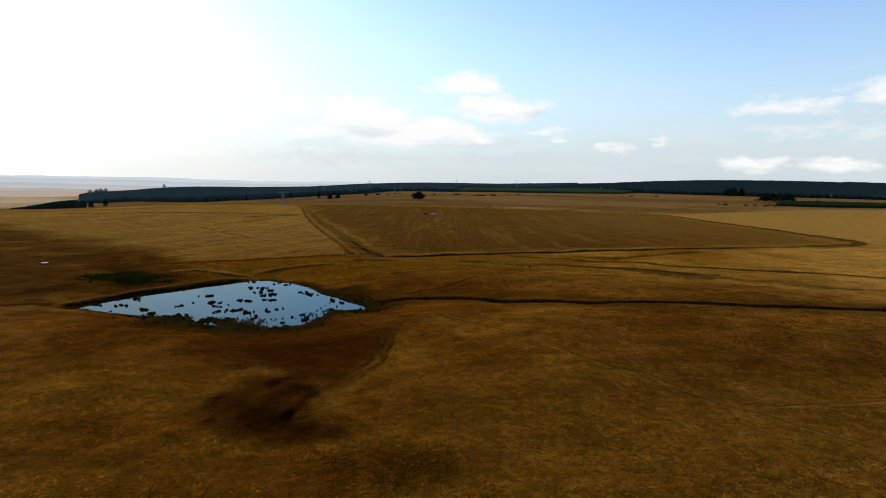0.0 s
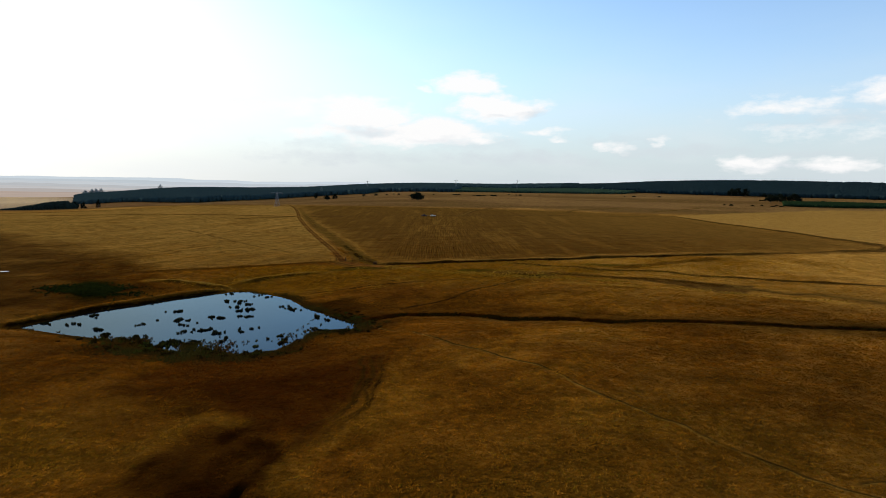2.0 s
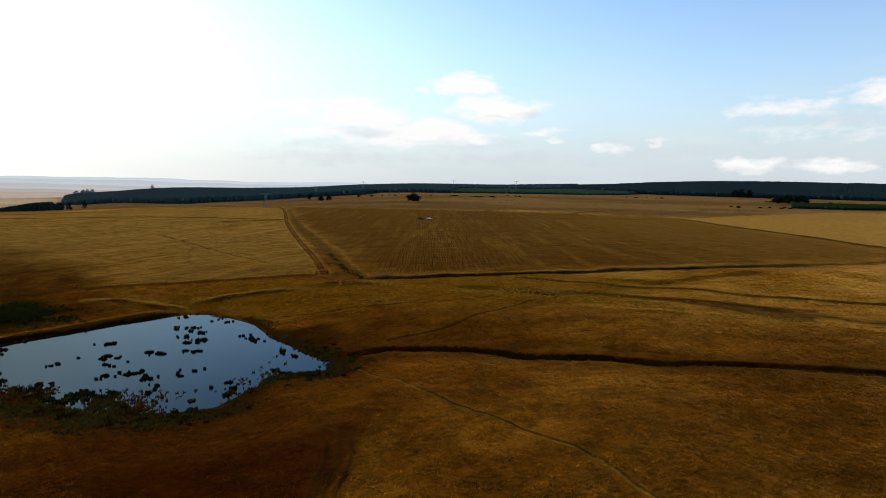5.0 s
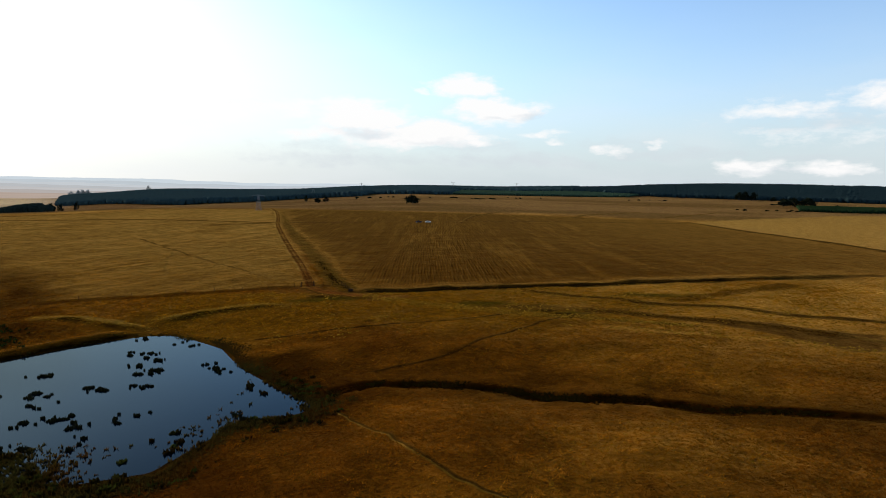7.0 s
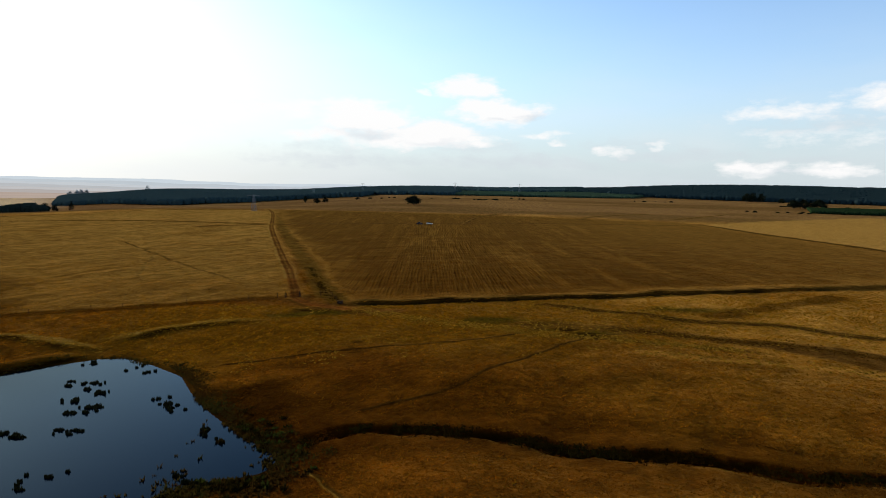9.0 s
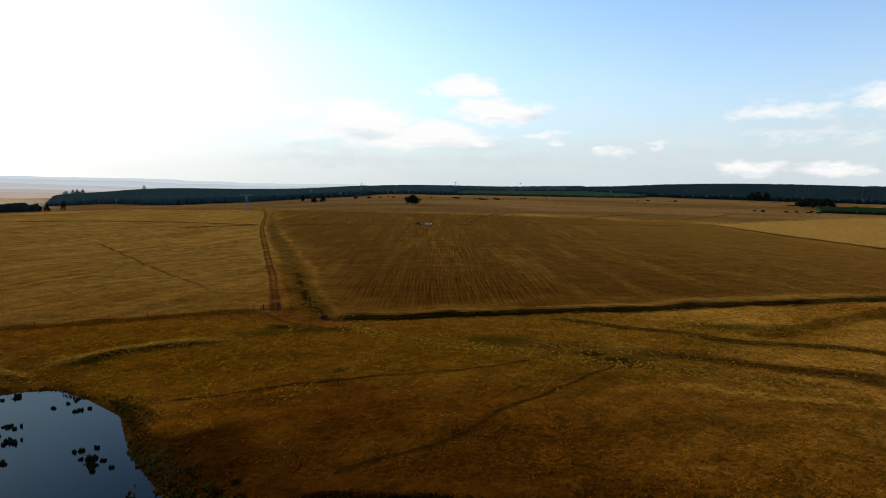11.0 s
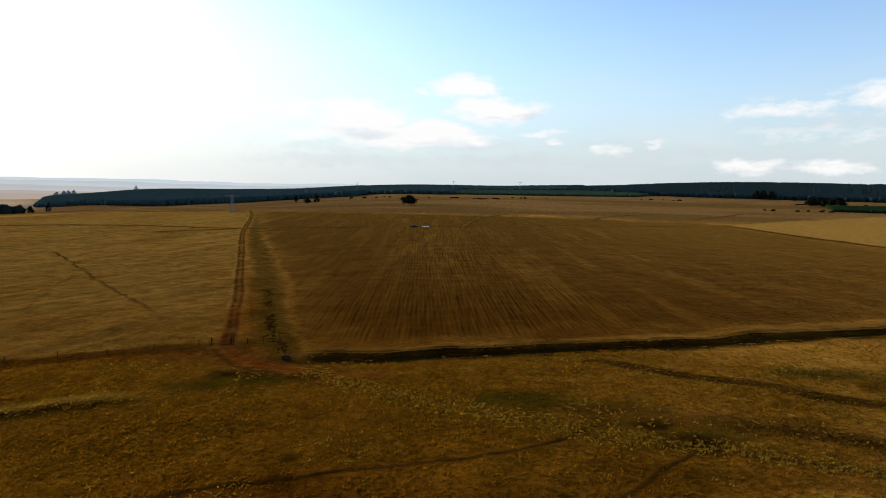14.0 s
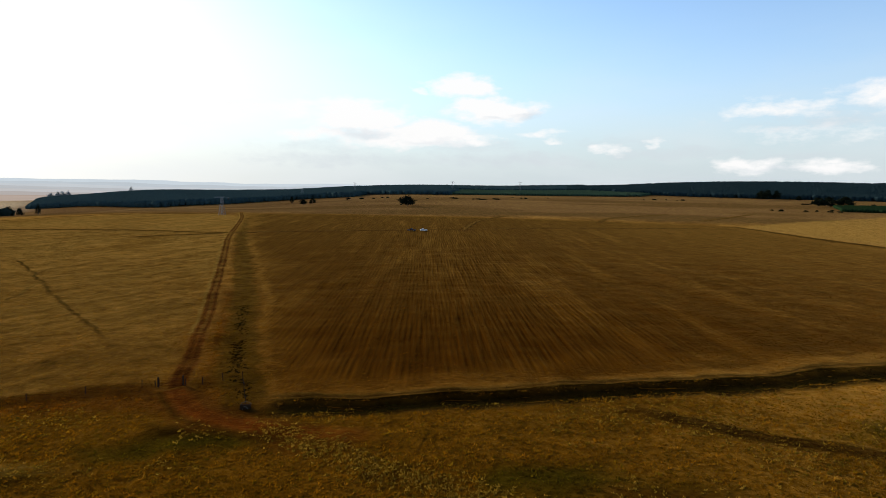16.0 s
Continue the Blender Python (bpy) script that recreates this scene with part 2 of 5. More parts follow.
def blade_material():
    """Dry grass: straw colour carried by each tuft, light shining through the blades."""
    m, n, l, b = nodes_of("dry_grass")
    tone = n.new("ShaderNodeAttribute")
    tone.attribute_name = "tone"
    l.new(tone.outputs["Color"], b.inputs["Base Color"])
    b.inputs["Roughness"].default_value, b.inputs["Specular IOR Level"].default_value = 1.0, 0.0
    red, straw = n.new("ShaderNodeSeparateColor"), n.new("ShaderNodeMath")
    l.new(tone.outputs["Color"], red.inputs[0])
    straw.operation, straw.inputs[1].default_value = "MULTIPLY", 1.1
    l.new(red.outputs[0], straw.inputs[0])
    l.new(straw.outputs[0], b.inputs["Sheen Weight"])
    b.inputs["Sheen Roughness"].default_value = 0.5
    b.inputs["Sheen Tint"].default_value = (1.0, 0.62, 0.16, 1)
    tr, mix = n.new("ShaderNodeBsdfTranslucent"), n.new("ShaderNodeMixShader")
    l.new(tone.outputs["Color"], tr.inputs["Color"])
    mix.inputs[0].default_value = 0.5
    l.new(b.outputs[0], mix.inputs[1])
    l.new(tr.outputs[0], mix.inputs[2])
    l.new(mix.outputs[0], n["Material Output"].inputs[0])
    return m


def water_material():
    m, n, l, b = nodes_of("pond_water")
    b.inputs["Base Color"].default_value = (0.0006, 0.0035, 0.009, 1)
    b.inputs["Roughness"].default_value, b.inputs["Specular IOR Level"].default_value = 1.0, 0.0
    gloss, slant, mix = n.new("ShaderNodeBsdfGlossy"), n.new("ShaderNodeFresnel"), n.new("ShaderNodeMixShader")
    gloss.inputs["Color"].default_value, gloss.inputs["Roughness"].default_value = (0.58, 0.83, 0.97, 1), 0.03
    slant.inputs["IOR"].default_value = 1.15
    l.new(slant.outputs[0], mix.inputs[0])
    l.new(b.outputs[0], mix.inputs[1])
    l.new(gloss.outputs[0], mix.inputs[2])
    l.new(mix.outputs[0], n["Material Output"].inputs[0])
    tex, waves, bp = n.new("ShaderNodeTexCoord"), n.new("ShaderNodeTexNoise"), n.new("ShaderNodeBump")
    waves.inputs["Scale"].default_value, waves.inputs["Detail"].default_value = 0.7, 3
    l.new(tex.outputs["Object"], waves.inputs["Vector"])
    l.new(waves.outputs["Fac"], bp.inputs["Height"])
    bp.inputs["Strength"].default_value, bp.inputs["Distance"].default_value = 0.12, 0.05
    l.new(bp.outputs[0], gloss.inputs["Normal"])
    return m


ROW_SLANT, ROW_GAP = 0.03, 1.05
GROUND, BLADES, POND_WATER = ground_material(), blade_material(), water_material()
# pine needles lightened to blue-grey: some distance haze put into their colour
NEEDLES = leafy("pine_needles", (0.033, 0.057, 0.058), 0.0, 0.07)
FAR_PINE = leafy("far_pine_needles", (0.018, 0.033, 0.035), 0.0, 0.07)
BELT = leafy("belt_needles", (0.018, 0.026, 0.020), 0.0, 0.2)
YOUNG_FAR = leafy("far_young_needles", (0.042, 0.070, 0.040), 0.0, 0.1)
YOUNG = leafy("young_plantation", (0.015, 0.030, 0.011), 0.0, 0.12)
# pale grey gum foliage: distance haze put into the leaf colour
GUM_HAZED = leafy("hazed_gum_leaves", (0.26, 0.29, 0.30), 0.5)
LEAVES = leafy("tree_leaves", (0.012, 0.015, 0.008), 0.0)
REED = leafy("reed_blades", (0.020, 0.018, 0.006), 0.1)
BARK = plain("bark", (0.09, 0.065, 0.045), 0.9, bump=0.5)
POST = plain("weathered_post", (0.035, 0.022, 0.014), 1.0, spec=0.0, scale=14, bump=0.4)
STEEL = plain("galvanised_steel", (0.22, 0.22, 0.22), 0.7, 0.0, 0.15, spec=0.1)
CONCRETE = plain("concrete", (0.10, 0.075, 0.05), 1.0, spec=0.0, bump=0.3)
PAINT_WHITE = plain("white_car_paint", (0.82, 0.78, 0.70), 0.5, 0, 0.04, spec=0.2)
PAINT_DARK = plain("dark_car_paint", (0.035, 0.016, 0.016), 0.5, 0, 0.1, spec=0.15)
POOL = plain("pool_water", (0.05, 0.055, 0.06), 0.02, 0, 0.1, spec=1.0)
GLASS = plain("tinted_glass", (0.02, 0.022, 0.025), 0.15, 0, 0.05, spec=0.3)
RUBBER = plain("rubber", (0.02, 0.02, 0.02), 0.8)

# ---- the lie of the land ----
WATER = -2.9
def sstep(a, b, v):
    k = np.clip((v - a) / (b - a), 0, 1)
    return k * k * (3 - 2 * k)

def line_dist(x, y, pts):
    """Distance to a polyline, and how far along it (0 to 1) the nearest point lies."""
    best = np.full(np.shape(x), 1e9); along = np.zeros(np.shape(x))
    n = len(pts) - 1
    for i in range(n):
        (ax, ay), (bx, by) = pts[i], pts[i + 1]
        dx, dy = bx - ax, by - ay
        k = np.clip(((x - ax) * dx + (y - ay) * dy) / (dx * dx + dy * dy), 0, 1)
        d = np.hypot(x - ax - k * dx, y - ay - k * dy)
        along = np.where(d < best, (i + k) / n, along)
        best = np.minimum(best, d)
    return best, along

def poly_dist(x, y, pts):
    """Signed distance to a closed outline, negative inside."""
    d, _ = line_dist(x, y, pts + pts[:1])
    inside = np.zeros(np.shape(x), bool)
    for (ax, ay), (bx, by) in zip(pts, pts[1:] + pts[:1]):
        if ay != by:
            inside ^= ((ay > y) != (by > y)) & (x < (bx - ax) * (y - ay) / (by - ay) + ax)
    return np.where(inside, -d, d)

POND = [(-98, 157), (-95, 166), (-89, 178), (-83, 186), (-76, 196), (-71, 202), (-65, 206), (-60, 207), (-53, 203), (-45, 197), (-40, 189), (-34, 181), (-26, 172), (-19, 166.5), (-20, 162), (-29, 157), (-31, 150), (-34, 142), (-41, 139), (-52, 139), (-60, 142), (-72, 148), (-85, 152)]
DITCH = [(-20, 168), (-10, 173.5), (0, 172), (9, 169), (17, 165), (25, 162), (33, 160), (43, 154), (52, 151), (60, 147), (80, 141), (106, 137), (150, 128), (260, 110)]

DAM = [(-100.7, 158), (-97.7, 166.6), (-91.3, 179.2), (-85.3, 187.6), (-78.3, 198), (-73, 204.3), (-66, 208.7)]
BANK = [(-95, 213), (-85, 214), (-77, 212), (-71, 210.5), (-66, 210)]
BANK_TWO = [(-68, 216), (-64, 218.5), (-60, 222), (-57, 223.7), (-51, 225.2), (-45, 225.6), (-37, 226)]
EDGE_DITCH = [(-24, 242), (-18, 243), (-8, 243), (8, 244), (24, 246), (41, 247), (54, 249), (70, 252), (104, 258), (161, 270), (211, 297), (234, 395), (236, 470), (233, 517), (236, 595), (233, 621)]


def broad(x, y):
    """The lie of the land: up to the right and ahead, down to the left far off."""
    far = np.clip(y, 0, 2200)
    u = x / (np.abs(y) + 120.0)
    z = 0.2 + 0.0105 * far - 1.3 * np.exp(-((y - 390) / 90) ** 2)
    z = z + 4.6 * np.tanh((x + 5) / 110) * np.exp(-((y - 220) / 230) ** 2)
    z = z + np.where(u < 0, -42 * np.tanh(u * u * 3) * sstep(450, 1500, y), 0)
    z = z - 12 * sstep(0.02, 0.25, -u) * sstep(600, 1150, y)
    z = z - 9 * sstep(0.3, 0.62, -u) * sstep(400, 650, y)
    z = z + 13 * sstep(1150, 1550, y) * (1 - sstep(1750, 2050, y)) * np.exp(-((u + 0.42) / 0.11) ** 2)
    z = z - 30 * sstep(1950, 2300, y) * sstep(0.08, 0.2, -u)
    z = z - 2.2 * np.exp(-((x + 24) / 26) ** 2 - ((y - 108) / 30) ** 2)
    z = z + sstep(0.05, 0.5, u) * (25 * sstep(1400, 1800, y) + 4 * sstep(800, 1250, y) - 3 * np.exp(-((y - 640) / 200) ** 2))
    z = z + 8 * sstep(1300, 2100, y) * sstep(-0.4, 0.1, u)
    return z

def height(x, y, cut=True):
    z = broad(x, y)
    d, k = line_dist(x, y, DITCH)
    z = z - 3.2 * np.exp(-(d / 17) ** 2) * (1 - sstep(0.3, 0.8, k))
    p = poly_dist(x, y, POND)
    shore = WATER + np.where(p < 0, np.maximum(-0.9, 0.12 * p), 0.06 * p)
    w = sstep(0, 34, p)
    z = shore * (1 - w) + z * w
    if cut:
        z = z - 2.3 * (1 - sstep(1.9, 3.1, d)) * sstep(0.5, 4, p) * (1 - 0.65 * sstep(0.26, 0.56, k)) * (1 - sstep(0.86, 0.92, k))
    e, k = line_dist(x, y, DAM)
    z = z + 0.85 * np.exp(-(e / 2.0) ** 2) * (1 - sstep(0.8, 1, k))
    for bank in (BANK, BANK_TWO):
        e, k = line_dist(x, y, bank)
        z = z + 0.5 * np.exp(-(e / 1.6) ** 2) * sstep(0, 0.2, k) * (1 - sstep(0.8, 1, k))
    e, k = line_dist(x, y, EDGE_DITCH[1:9])
    return z - 0.6 * (1 - sstep(0.8, 2.6, e))


# tracks, edges and stains of the ground, as lines on the plan
ROAD = [(-37.2, 251.5), (-38.3, 255), (-41.2, 266), (-46.6, 284), (-53, 306), (-59.5, 326), (-83, 400), (-107, 476), (-124, 540), (-146, 618), (-180, 720)]
STRIP = [(-25, 245), (-32, 262), (-37, 279), (-47, 313), (-66, 372), (-101, 477), (-136, 587), (-170, 690)]
STRIP_EDGE = [(-21, 246), (-28, 262), (-33, 282), (-42, 316), (-60, 372), (-94, 470)]
ENTRY = [(-38, 251), (-34, 245), (-31, 242), (-25, 238.5), (-21, 236.5), (-16, 234), (-10, 232)]
EDGE_LIGHT = [(-22, 246), (-4, 248), (21, 250), (48, 254), (76, 261), (110, 266)]
FENCE = [(-240, 176), (-108, 229), (-97, 233), (-85, 238), (-72, 243), (-57, 249), (-38, 253), (-27, 255)]
VLEI_TRACK = [(27, 239), (35, 233), (44, 227), (56, 219), (71, 214), (89, 203), (120, 190), (200, 160)]
CHANNEL = [(20, 217.5), (27, 216), (38, 212), (46, 208.5), (52, 205), (60, 201.5), (72, 195), (82, 187), (100, 172), (160, 140)]
PATH_A = [(-40, 201), (-33, 201), (-23, 201.5), (-16, 202), (-8, 203.5), (2, 205), (10, 206.5), (14, 208), (18, 210.5), (22, 214.5)]
PATH_B = [(-12, 179), (-3, 182), (4, 185), (10, 190), (15, 193.5), (19, 197), (23, 201), (27, 203.5), (32, 207), (39, 209)]
PATH_C = [(-16, 164), (-12, 158), (-8, 152), (-3, 144), (2, 136), (17, 119), (23, 106), (30, 95), (36, 86), (41, 79), (48, 71), (56, 60)]
PATH_D = [(43, 79), (53, 80), (63, 81), (90, 84)]
RUTS = [(-11.6, 131.9), (-11.2, 115.9), (-11.7, 105.9), (-14.7, 99), (-16.6, 93.9)]
PALE = [(-20, 237), (-11, 230), (-4, 224), (3, 220), (10, 215), (16, 213), (21, 210), (26, 208)]
LEFT_PATH = [(-166, 401), (-150, 383), (-130, 360), (-108, 333), (-75, 294), (-56, 271)]
CROSS = [(-330, 480), (-244, 500), (-208, 503), (-166, 503), (-110, 499), (-87, 508), (11, 535), (88, 560), (165, 583), (238, 607)]
CROSS_TWO = [(-156, 471), (-136, 484), (-111, 501)]
FAR_EDGE = [(-420, 520), (-308, 589), (-287, 618), (-238, 650), (-184, 676)]
WINDING = [(18, 528), (26, 576), (36, 626), (66, 697)]
WINDING_TWO = [(128, 625), (157, 693), (244, 786)]
WINDING_THREE = [(237, 690), (354, 825)]
HAY_FIELD = [(-38, 254), (-57, 250), (-72, 244), (-97, 234), (-108, 230), (-240, 180), (-560, 420), (-308, 589), (-238, 650), (-184, 676), (-146, 618), (-124, 540), (-107, 476), (-89, 416), (-68, 348), (-55, 306), (-47, 279)]
STUBBLE = [(-24, 245), (-8, 246), (24, 249), (70, 255), (161, 273), (209, 298), (232, 395), (234, 600), (238, 640), (-165, 690), (-136, 587), (-101, 477), (-66, 372), (-37, 279)]
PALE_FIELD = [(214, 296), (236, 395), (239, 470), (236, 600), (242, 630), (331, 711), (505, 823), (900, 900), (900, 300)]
HOLLOW = [(-33.9, 80.8), (-35.9, 88.9), (-33.4, 94.6), (-30.5, 98.3), (-26.6, 99.9), (-23, 101.2), (-16.5, 91.3), (-15.9, 86.2), (-18, 81.4), (-13.9, 76.6), (-9.8, 73.5), (-12.4, 69.3), (-21.7, 69.5), (-27.3, 71)]
UPPER_HOLLOW = [(-38.5, 113.6), (-32.7, 108), (-27.5, 103), (-23, 101.2), (-16.7, 91.9), (-13.7, 98.8), (-12, 109.1), (-10.2, 131.3), (-15.7, 128.4), (-21.5, 124.9), (-28, 120.9), (-35.2, 118.9)]
SPUR = [(-37, 84.9), (-36.8, 90.8), (-35.3, 94.8), (-34.2, 100.4), (-31.7, 103.3), (-27.4, 100.9)]
WALL = [(-5.8, 135.5), (-6.9, 117.1), (-10, 105.5), (-12.5, 97.5), (-14.9, 91.9), (-15.8, 86.8), (-14.9, 81.2)]
MUD_PATCH = [(59, 202), (74, 197), (81, 193), (90, 188), (83, 177), (76, 176), (74, 180), (69, 189), (64, 195)]
FORK = [(63, 223), (71, 227), (80, 232), (96, 240), (105, 245)]
SEEP = [(26, 207), (29, 206.2), (33, 205.5), (36, 204.2), (40, 202.6), (48, 199), (56, 195)]
PALE_LINE = [(37, 196), (46, 192), (55, 189), (64, 186), (71, 182), (76, 179), (100, 165)]
LEFT_DITCH = [(-97, 155), (-103, 157.5), (-109, 157), (-114, 151), (-124, 140)]
LEFT_SLOPE = [(-90, 212), (-106, 239), (-143, 283), (-178, 312), (-232, 346), (-293, 392), (-420, 430), (-420, 90), (-150, 140), (-112, 160), (-100, 178), (-88, 196)]
DARK_HOLLOWS = ((23, 217.5, 3.5, 1.8), (27, 212, 3.0, 2.0), (30, 208.5, 3.0, 1.5), (-14, 206.5, 1.6, 0.9), (36, 232, 3, 1), (-31, 236, 5, 3))
GREENS = ((27, 213, 5, 3), (12, 222, 6, 2.5), (-24, 233, 6, 2.5), (-22, 274, 3, 3), (-31, 232, 9, 5), (15, 221, 9, 4), (24, 217, 7, 3.5), (31, 209, 7, 3), (-33, 276, 3, 9), (60, 230, 12, 4))

lattice = np.random.default_rng(7).random((257, 257))


def soft_noise(x, y, size):
    """Smooth random values in about -1 to 1, with features of that size in metres."""
    x, y = np.asarray(x, float), np.asarray(y, float)
    total = 0
    for turn, shift in ((0.62 + size, 300.37), (2.1 + 0.7 * size, 811.9)):
        c, d = math.cos(turn), math.sin(turn)
        u, v = (x * c - y * d) / size + shift, (x * d + y * c) / size + shift * 0.7
        i, j = np.floor(u).astype(int), np.floor(v).astype(int)
        a, b = u - i, v - j
        a, b = a * a * (3 - 2 * a), b * b * (3 - 2 * b)
        g = lambda p, q: lattice[p % 256, q % 256]
        total = total + g(i, j) * (1 - a) * (1 - b) + g(i + 1, j) * a * (1 - b) + g(i, j + 1) * (1 - a) * b + g(i + 1, j + 1) * a * b
    return 1.45 * (total - 1)


def surface(x, y, cut=True):
    """Height of the ground with its small unevenness."""
    rough = (0.10 * soft_noise(x, y, 3.1) + 0.25 * soft_noise(x, y, 11)) * (1 - sstep(350, 600, y))
    return height(x, y, cut) + rough * sstep(0.5, 4, poly_dist(x, y, POND))


def land(x, y):
    """Colour of the ground, how strongly drilled rows show, and how tall the grass stands there."""
    wx = x + 1.1 * soft_noise(x, y, 7) + 0.5 * soft_noise(x, y, 2.2)
    wy = y + 1.1 * soft_noise(x + 90, y, 7) + 0.5 * soft_noise(x + 40, y, 2.2)
    tone = np.empty((len(x), 3))
    tone[:] = (0.185, 0.094, 0.024)
    tall = np.ones(len(x))
    rows = np.zeros(len(x))

    def lay(colour, amount, grass=None):
        nonlocal tone, tall
        amount = np.clip(amount, 0, 1)
        tone = tone * (1 - amount[:, None]) + np.array(colour) * amount[:, None]
        if grass is not None:
            tall = tall * (1 - amount) + grass * amount

    def band(line, width, soft=None):
        d, k = line_dist(wx, wy, line)
        return 1 - sstep(width * 0.5, width * 0.5 + (soft or width * 0.6), d), k

    patch = soft_noise(x, y, 38) + 0.6 * soft_noise(x, y, 15) + 0.35 * soft_noise(x, y, 5)
    lay((0.105, 0.045, 0.011), sstep(-0.1, 1.0, patch) * 0.9, 0.8)
    lay((0.270, 0.160, 0.045), sstep(0.15, 1.1, -patch) * 0.9)
    streak = soft_noise(x * 0.7, y * 1.6, 5) + 0.7 * soft_noise(x, y, 1.8)
    streak = streak * (1 - 0.85 * (poly_dist(x, y, STUBBLE) < 0))
    tone = tone * (1 + 0.24 * np.clip(streak, -1, 1.3))[:, None]
    # far land: distance haze put into its colour, mauve first, then pale pinkish grey
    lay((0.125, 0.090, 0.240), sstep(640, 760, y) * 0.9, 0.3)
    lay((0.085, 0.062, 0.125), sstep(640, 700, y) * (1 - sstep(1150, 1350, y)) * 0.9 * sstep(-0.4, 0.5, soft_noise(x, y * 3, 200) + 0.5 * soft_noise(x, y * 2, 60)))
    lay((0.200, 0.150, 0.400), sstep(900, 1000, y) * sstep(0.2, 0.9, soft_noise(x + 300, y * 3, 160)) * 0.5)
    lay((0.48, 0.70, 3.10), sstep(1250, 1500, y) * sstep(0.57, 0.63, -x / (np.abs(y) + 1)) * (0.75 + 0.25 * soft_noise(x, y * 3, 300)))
    # vlei along the stream: greener, yellow-green sedge
    vlei = sstep(196, 214, wy + 8 * soft_noise(x, y, 30)) * (1 - sstep(240, 246, wy)) * sstep(-88, -62, wx)
    lay((0.215, 0.134, 0.022), vlei * 0.85)
    lay((0.300, 0.196, 0.052), sstep(20, 70, wx) * sstep(170, 200, wy + 0.25 * wx) * (1 - sstep(243, 250, wy - 0.12 * wx)) * (0.65 + 0.35 * soft_noise(x, y, 14)), 0.5)
    for gx, gy, rx, ry in GREENS:
        d = np.hypot((wx - gx) / rx, (wy - gy) / ry)
        lay((0.062, 0.062, 0.014), (1 - sstep(0.3, 1.4, d + 0.3 * soft_noise(x, y, 3))) * 0.9, 0.5)
    for gx, gy, rx, ry in DARK_HOLLOWS:
        d = np.hypot((wx - gx) / rx, (wy - gy) / ry) + 0.35 * soft_noise(x, y, 2)
        lay((0.026, 0.018, 0.006), (1 - sstep(0.3, 1.2, d)) * 0.9, 0.3)
    # fields
    p = poly_dist(wx, wy, HAY_FIELD)
    hay = 1 - sstep(-2, 1, p)
    lay((0.190, 0.132, 0.072), hay * (0.85 + 0.15 * soft_noise(x, y, 25)), 0.35)
    lay((0.150, 0.090, 0.028), hay * sstep(0.1, 1.2, soft_noise(x, y * 0.4, 40) + 0.5 * soft_noise(x, y * 0.5, 14)) * 0.7)
    mown = soft_noise((0.89 * x - 0.45 * y) * 1.3, (0.45 * x + 0.89 * y) * 0.14, 4) + 0.6 * soft_noise((0.89 * x - 0.45 * y) * 1.3, (0.45 * x + 0.89 * y) * 0.1, 1.9)
    tone = tone * (1 + 0.20 * hay * np.clip(mown, -1.5, 1.5))[:, None]
    p = poly_dist(wx, wy, STUBBLE)
    stub = 1 - sstep(-2.5, 1, p)
    lay((0.070, 0.034, 0.007), stub, 0.3)
    lay((0.105, 0.053, 0.012), stub * sstep(0.0, 1.0, soft_noise(x, y * 0.05, 3) + 0.7 * soft_noise(x * 2.5, y * 0.12, 30)) * 0.42)
    lay((0.112, 0.060, 0.014), stub * sstep(30, 170, x + 20 * soft_noise(x, y, 40)) * 0.6)
    lay((0.140, 0.080, 0.024), stub * sstep(0.5, 1.1, soft_noise(x * 1.2, y * 0.12, 9) + 0.5 * soft_noise(x, y * 0.1, 2.2)) * 0.4)
    lay((0.160, 0.090, 0.026), stub * (1 - sstep(0, 16, -p + 6 * soft_noise(x, y, 9))) * 0.6)
    rows = stub * sstep(2, 12, -p) * (1 - 0.55 * sstep(10, 90, x)) * (0.5 + 0.5 * sstep(-0.6, 0.5, soft_noise(x, y, 45)))
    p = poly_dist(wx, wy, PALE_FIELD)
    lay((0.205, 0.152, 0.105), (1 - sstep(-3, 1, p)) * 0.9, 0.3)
    left_slope = 1 - sstep(-16, 9, poly_dist(wx, wy, LEFT_SLOPE) + 9 * soft_noise(x, y, 30))
    lay((0.074, 0.034, 0.010), left_slope * 0.95, 0.8)
    lay((0.040, 0.018, 0.006), left_slope * sstep(0.1, 0.9, soft_noise(x, y * 0.5, 9) + 0.6 * soft_noise(x, y * 0.6, 3.5)) * 0.6)
    lay((0.170, 0.095, 0.030), left_slope * sstep(0.3, 1.0, -soft_noise(x, y, 12)) * 0.7)
    # worn and wet ground
    d = np.hypot((wx + 30) / 26, (wy - 122) / 26) + 0.35 * soft_noise(x, y, 12)
    lay((0.085, 0.032, 0.008), (1 - sstep(0.5, 1.15, d)) * 0.8, 0.8)
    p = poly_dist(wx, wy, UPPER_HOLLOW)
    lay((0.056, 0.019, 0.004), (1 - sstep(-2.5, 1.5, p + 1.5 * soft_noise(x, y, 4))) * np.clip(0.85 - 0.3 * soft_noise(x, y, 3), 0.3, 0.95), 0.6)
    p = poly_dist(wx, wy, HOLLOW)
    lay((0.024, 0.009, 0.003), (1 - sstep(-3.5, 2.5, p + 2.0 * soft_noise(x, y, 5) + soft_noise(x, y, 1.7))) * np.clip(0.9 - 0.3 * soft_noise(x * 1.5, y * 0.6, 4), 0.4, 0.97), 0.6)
    for line, width in ((SPUR, 1.6), (WALL, 2.2)):
        a, k = band(line, width, 2.5)
        lay((0.250, 0.150, 0.045), a * (0.7 + 0.3 * soft_noise(x, y, 2.5)) * sstep(0, 0.12, k), 1.2)
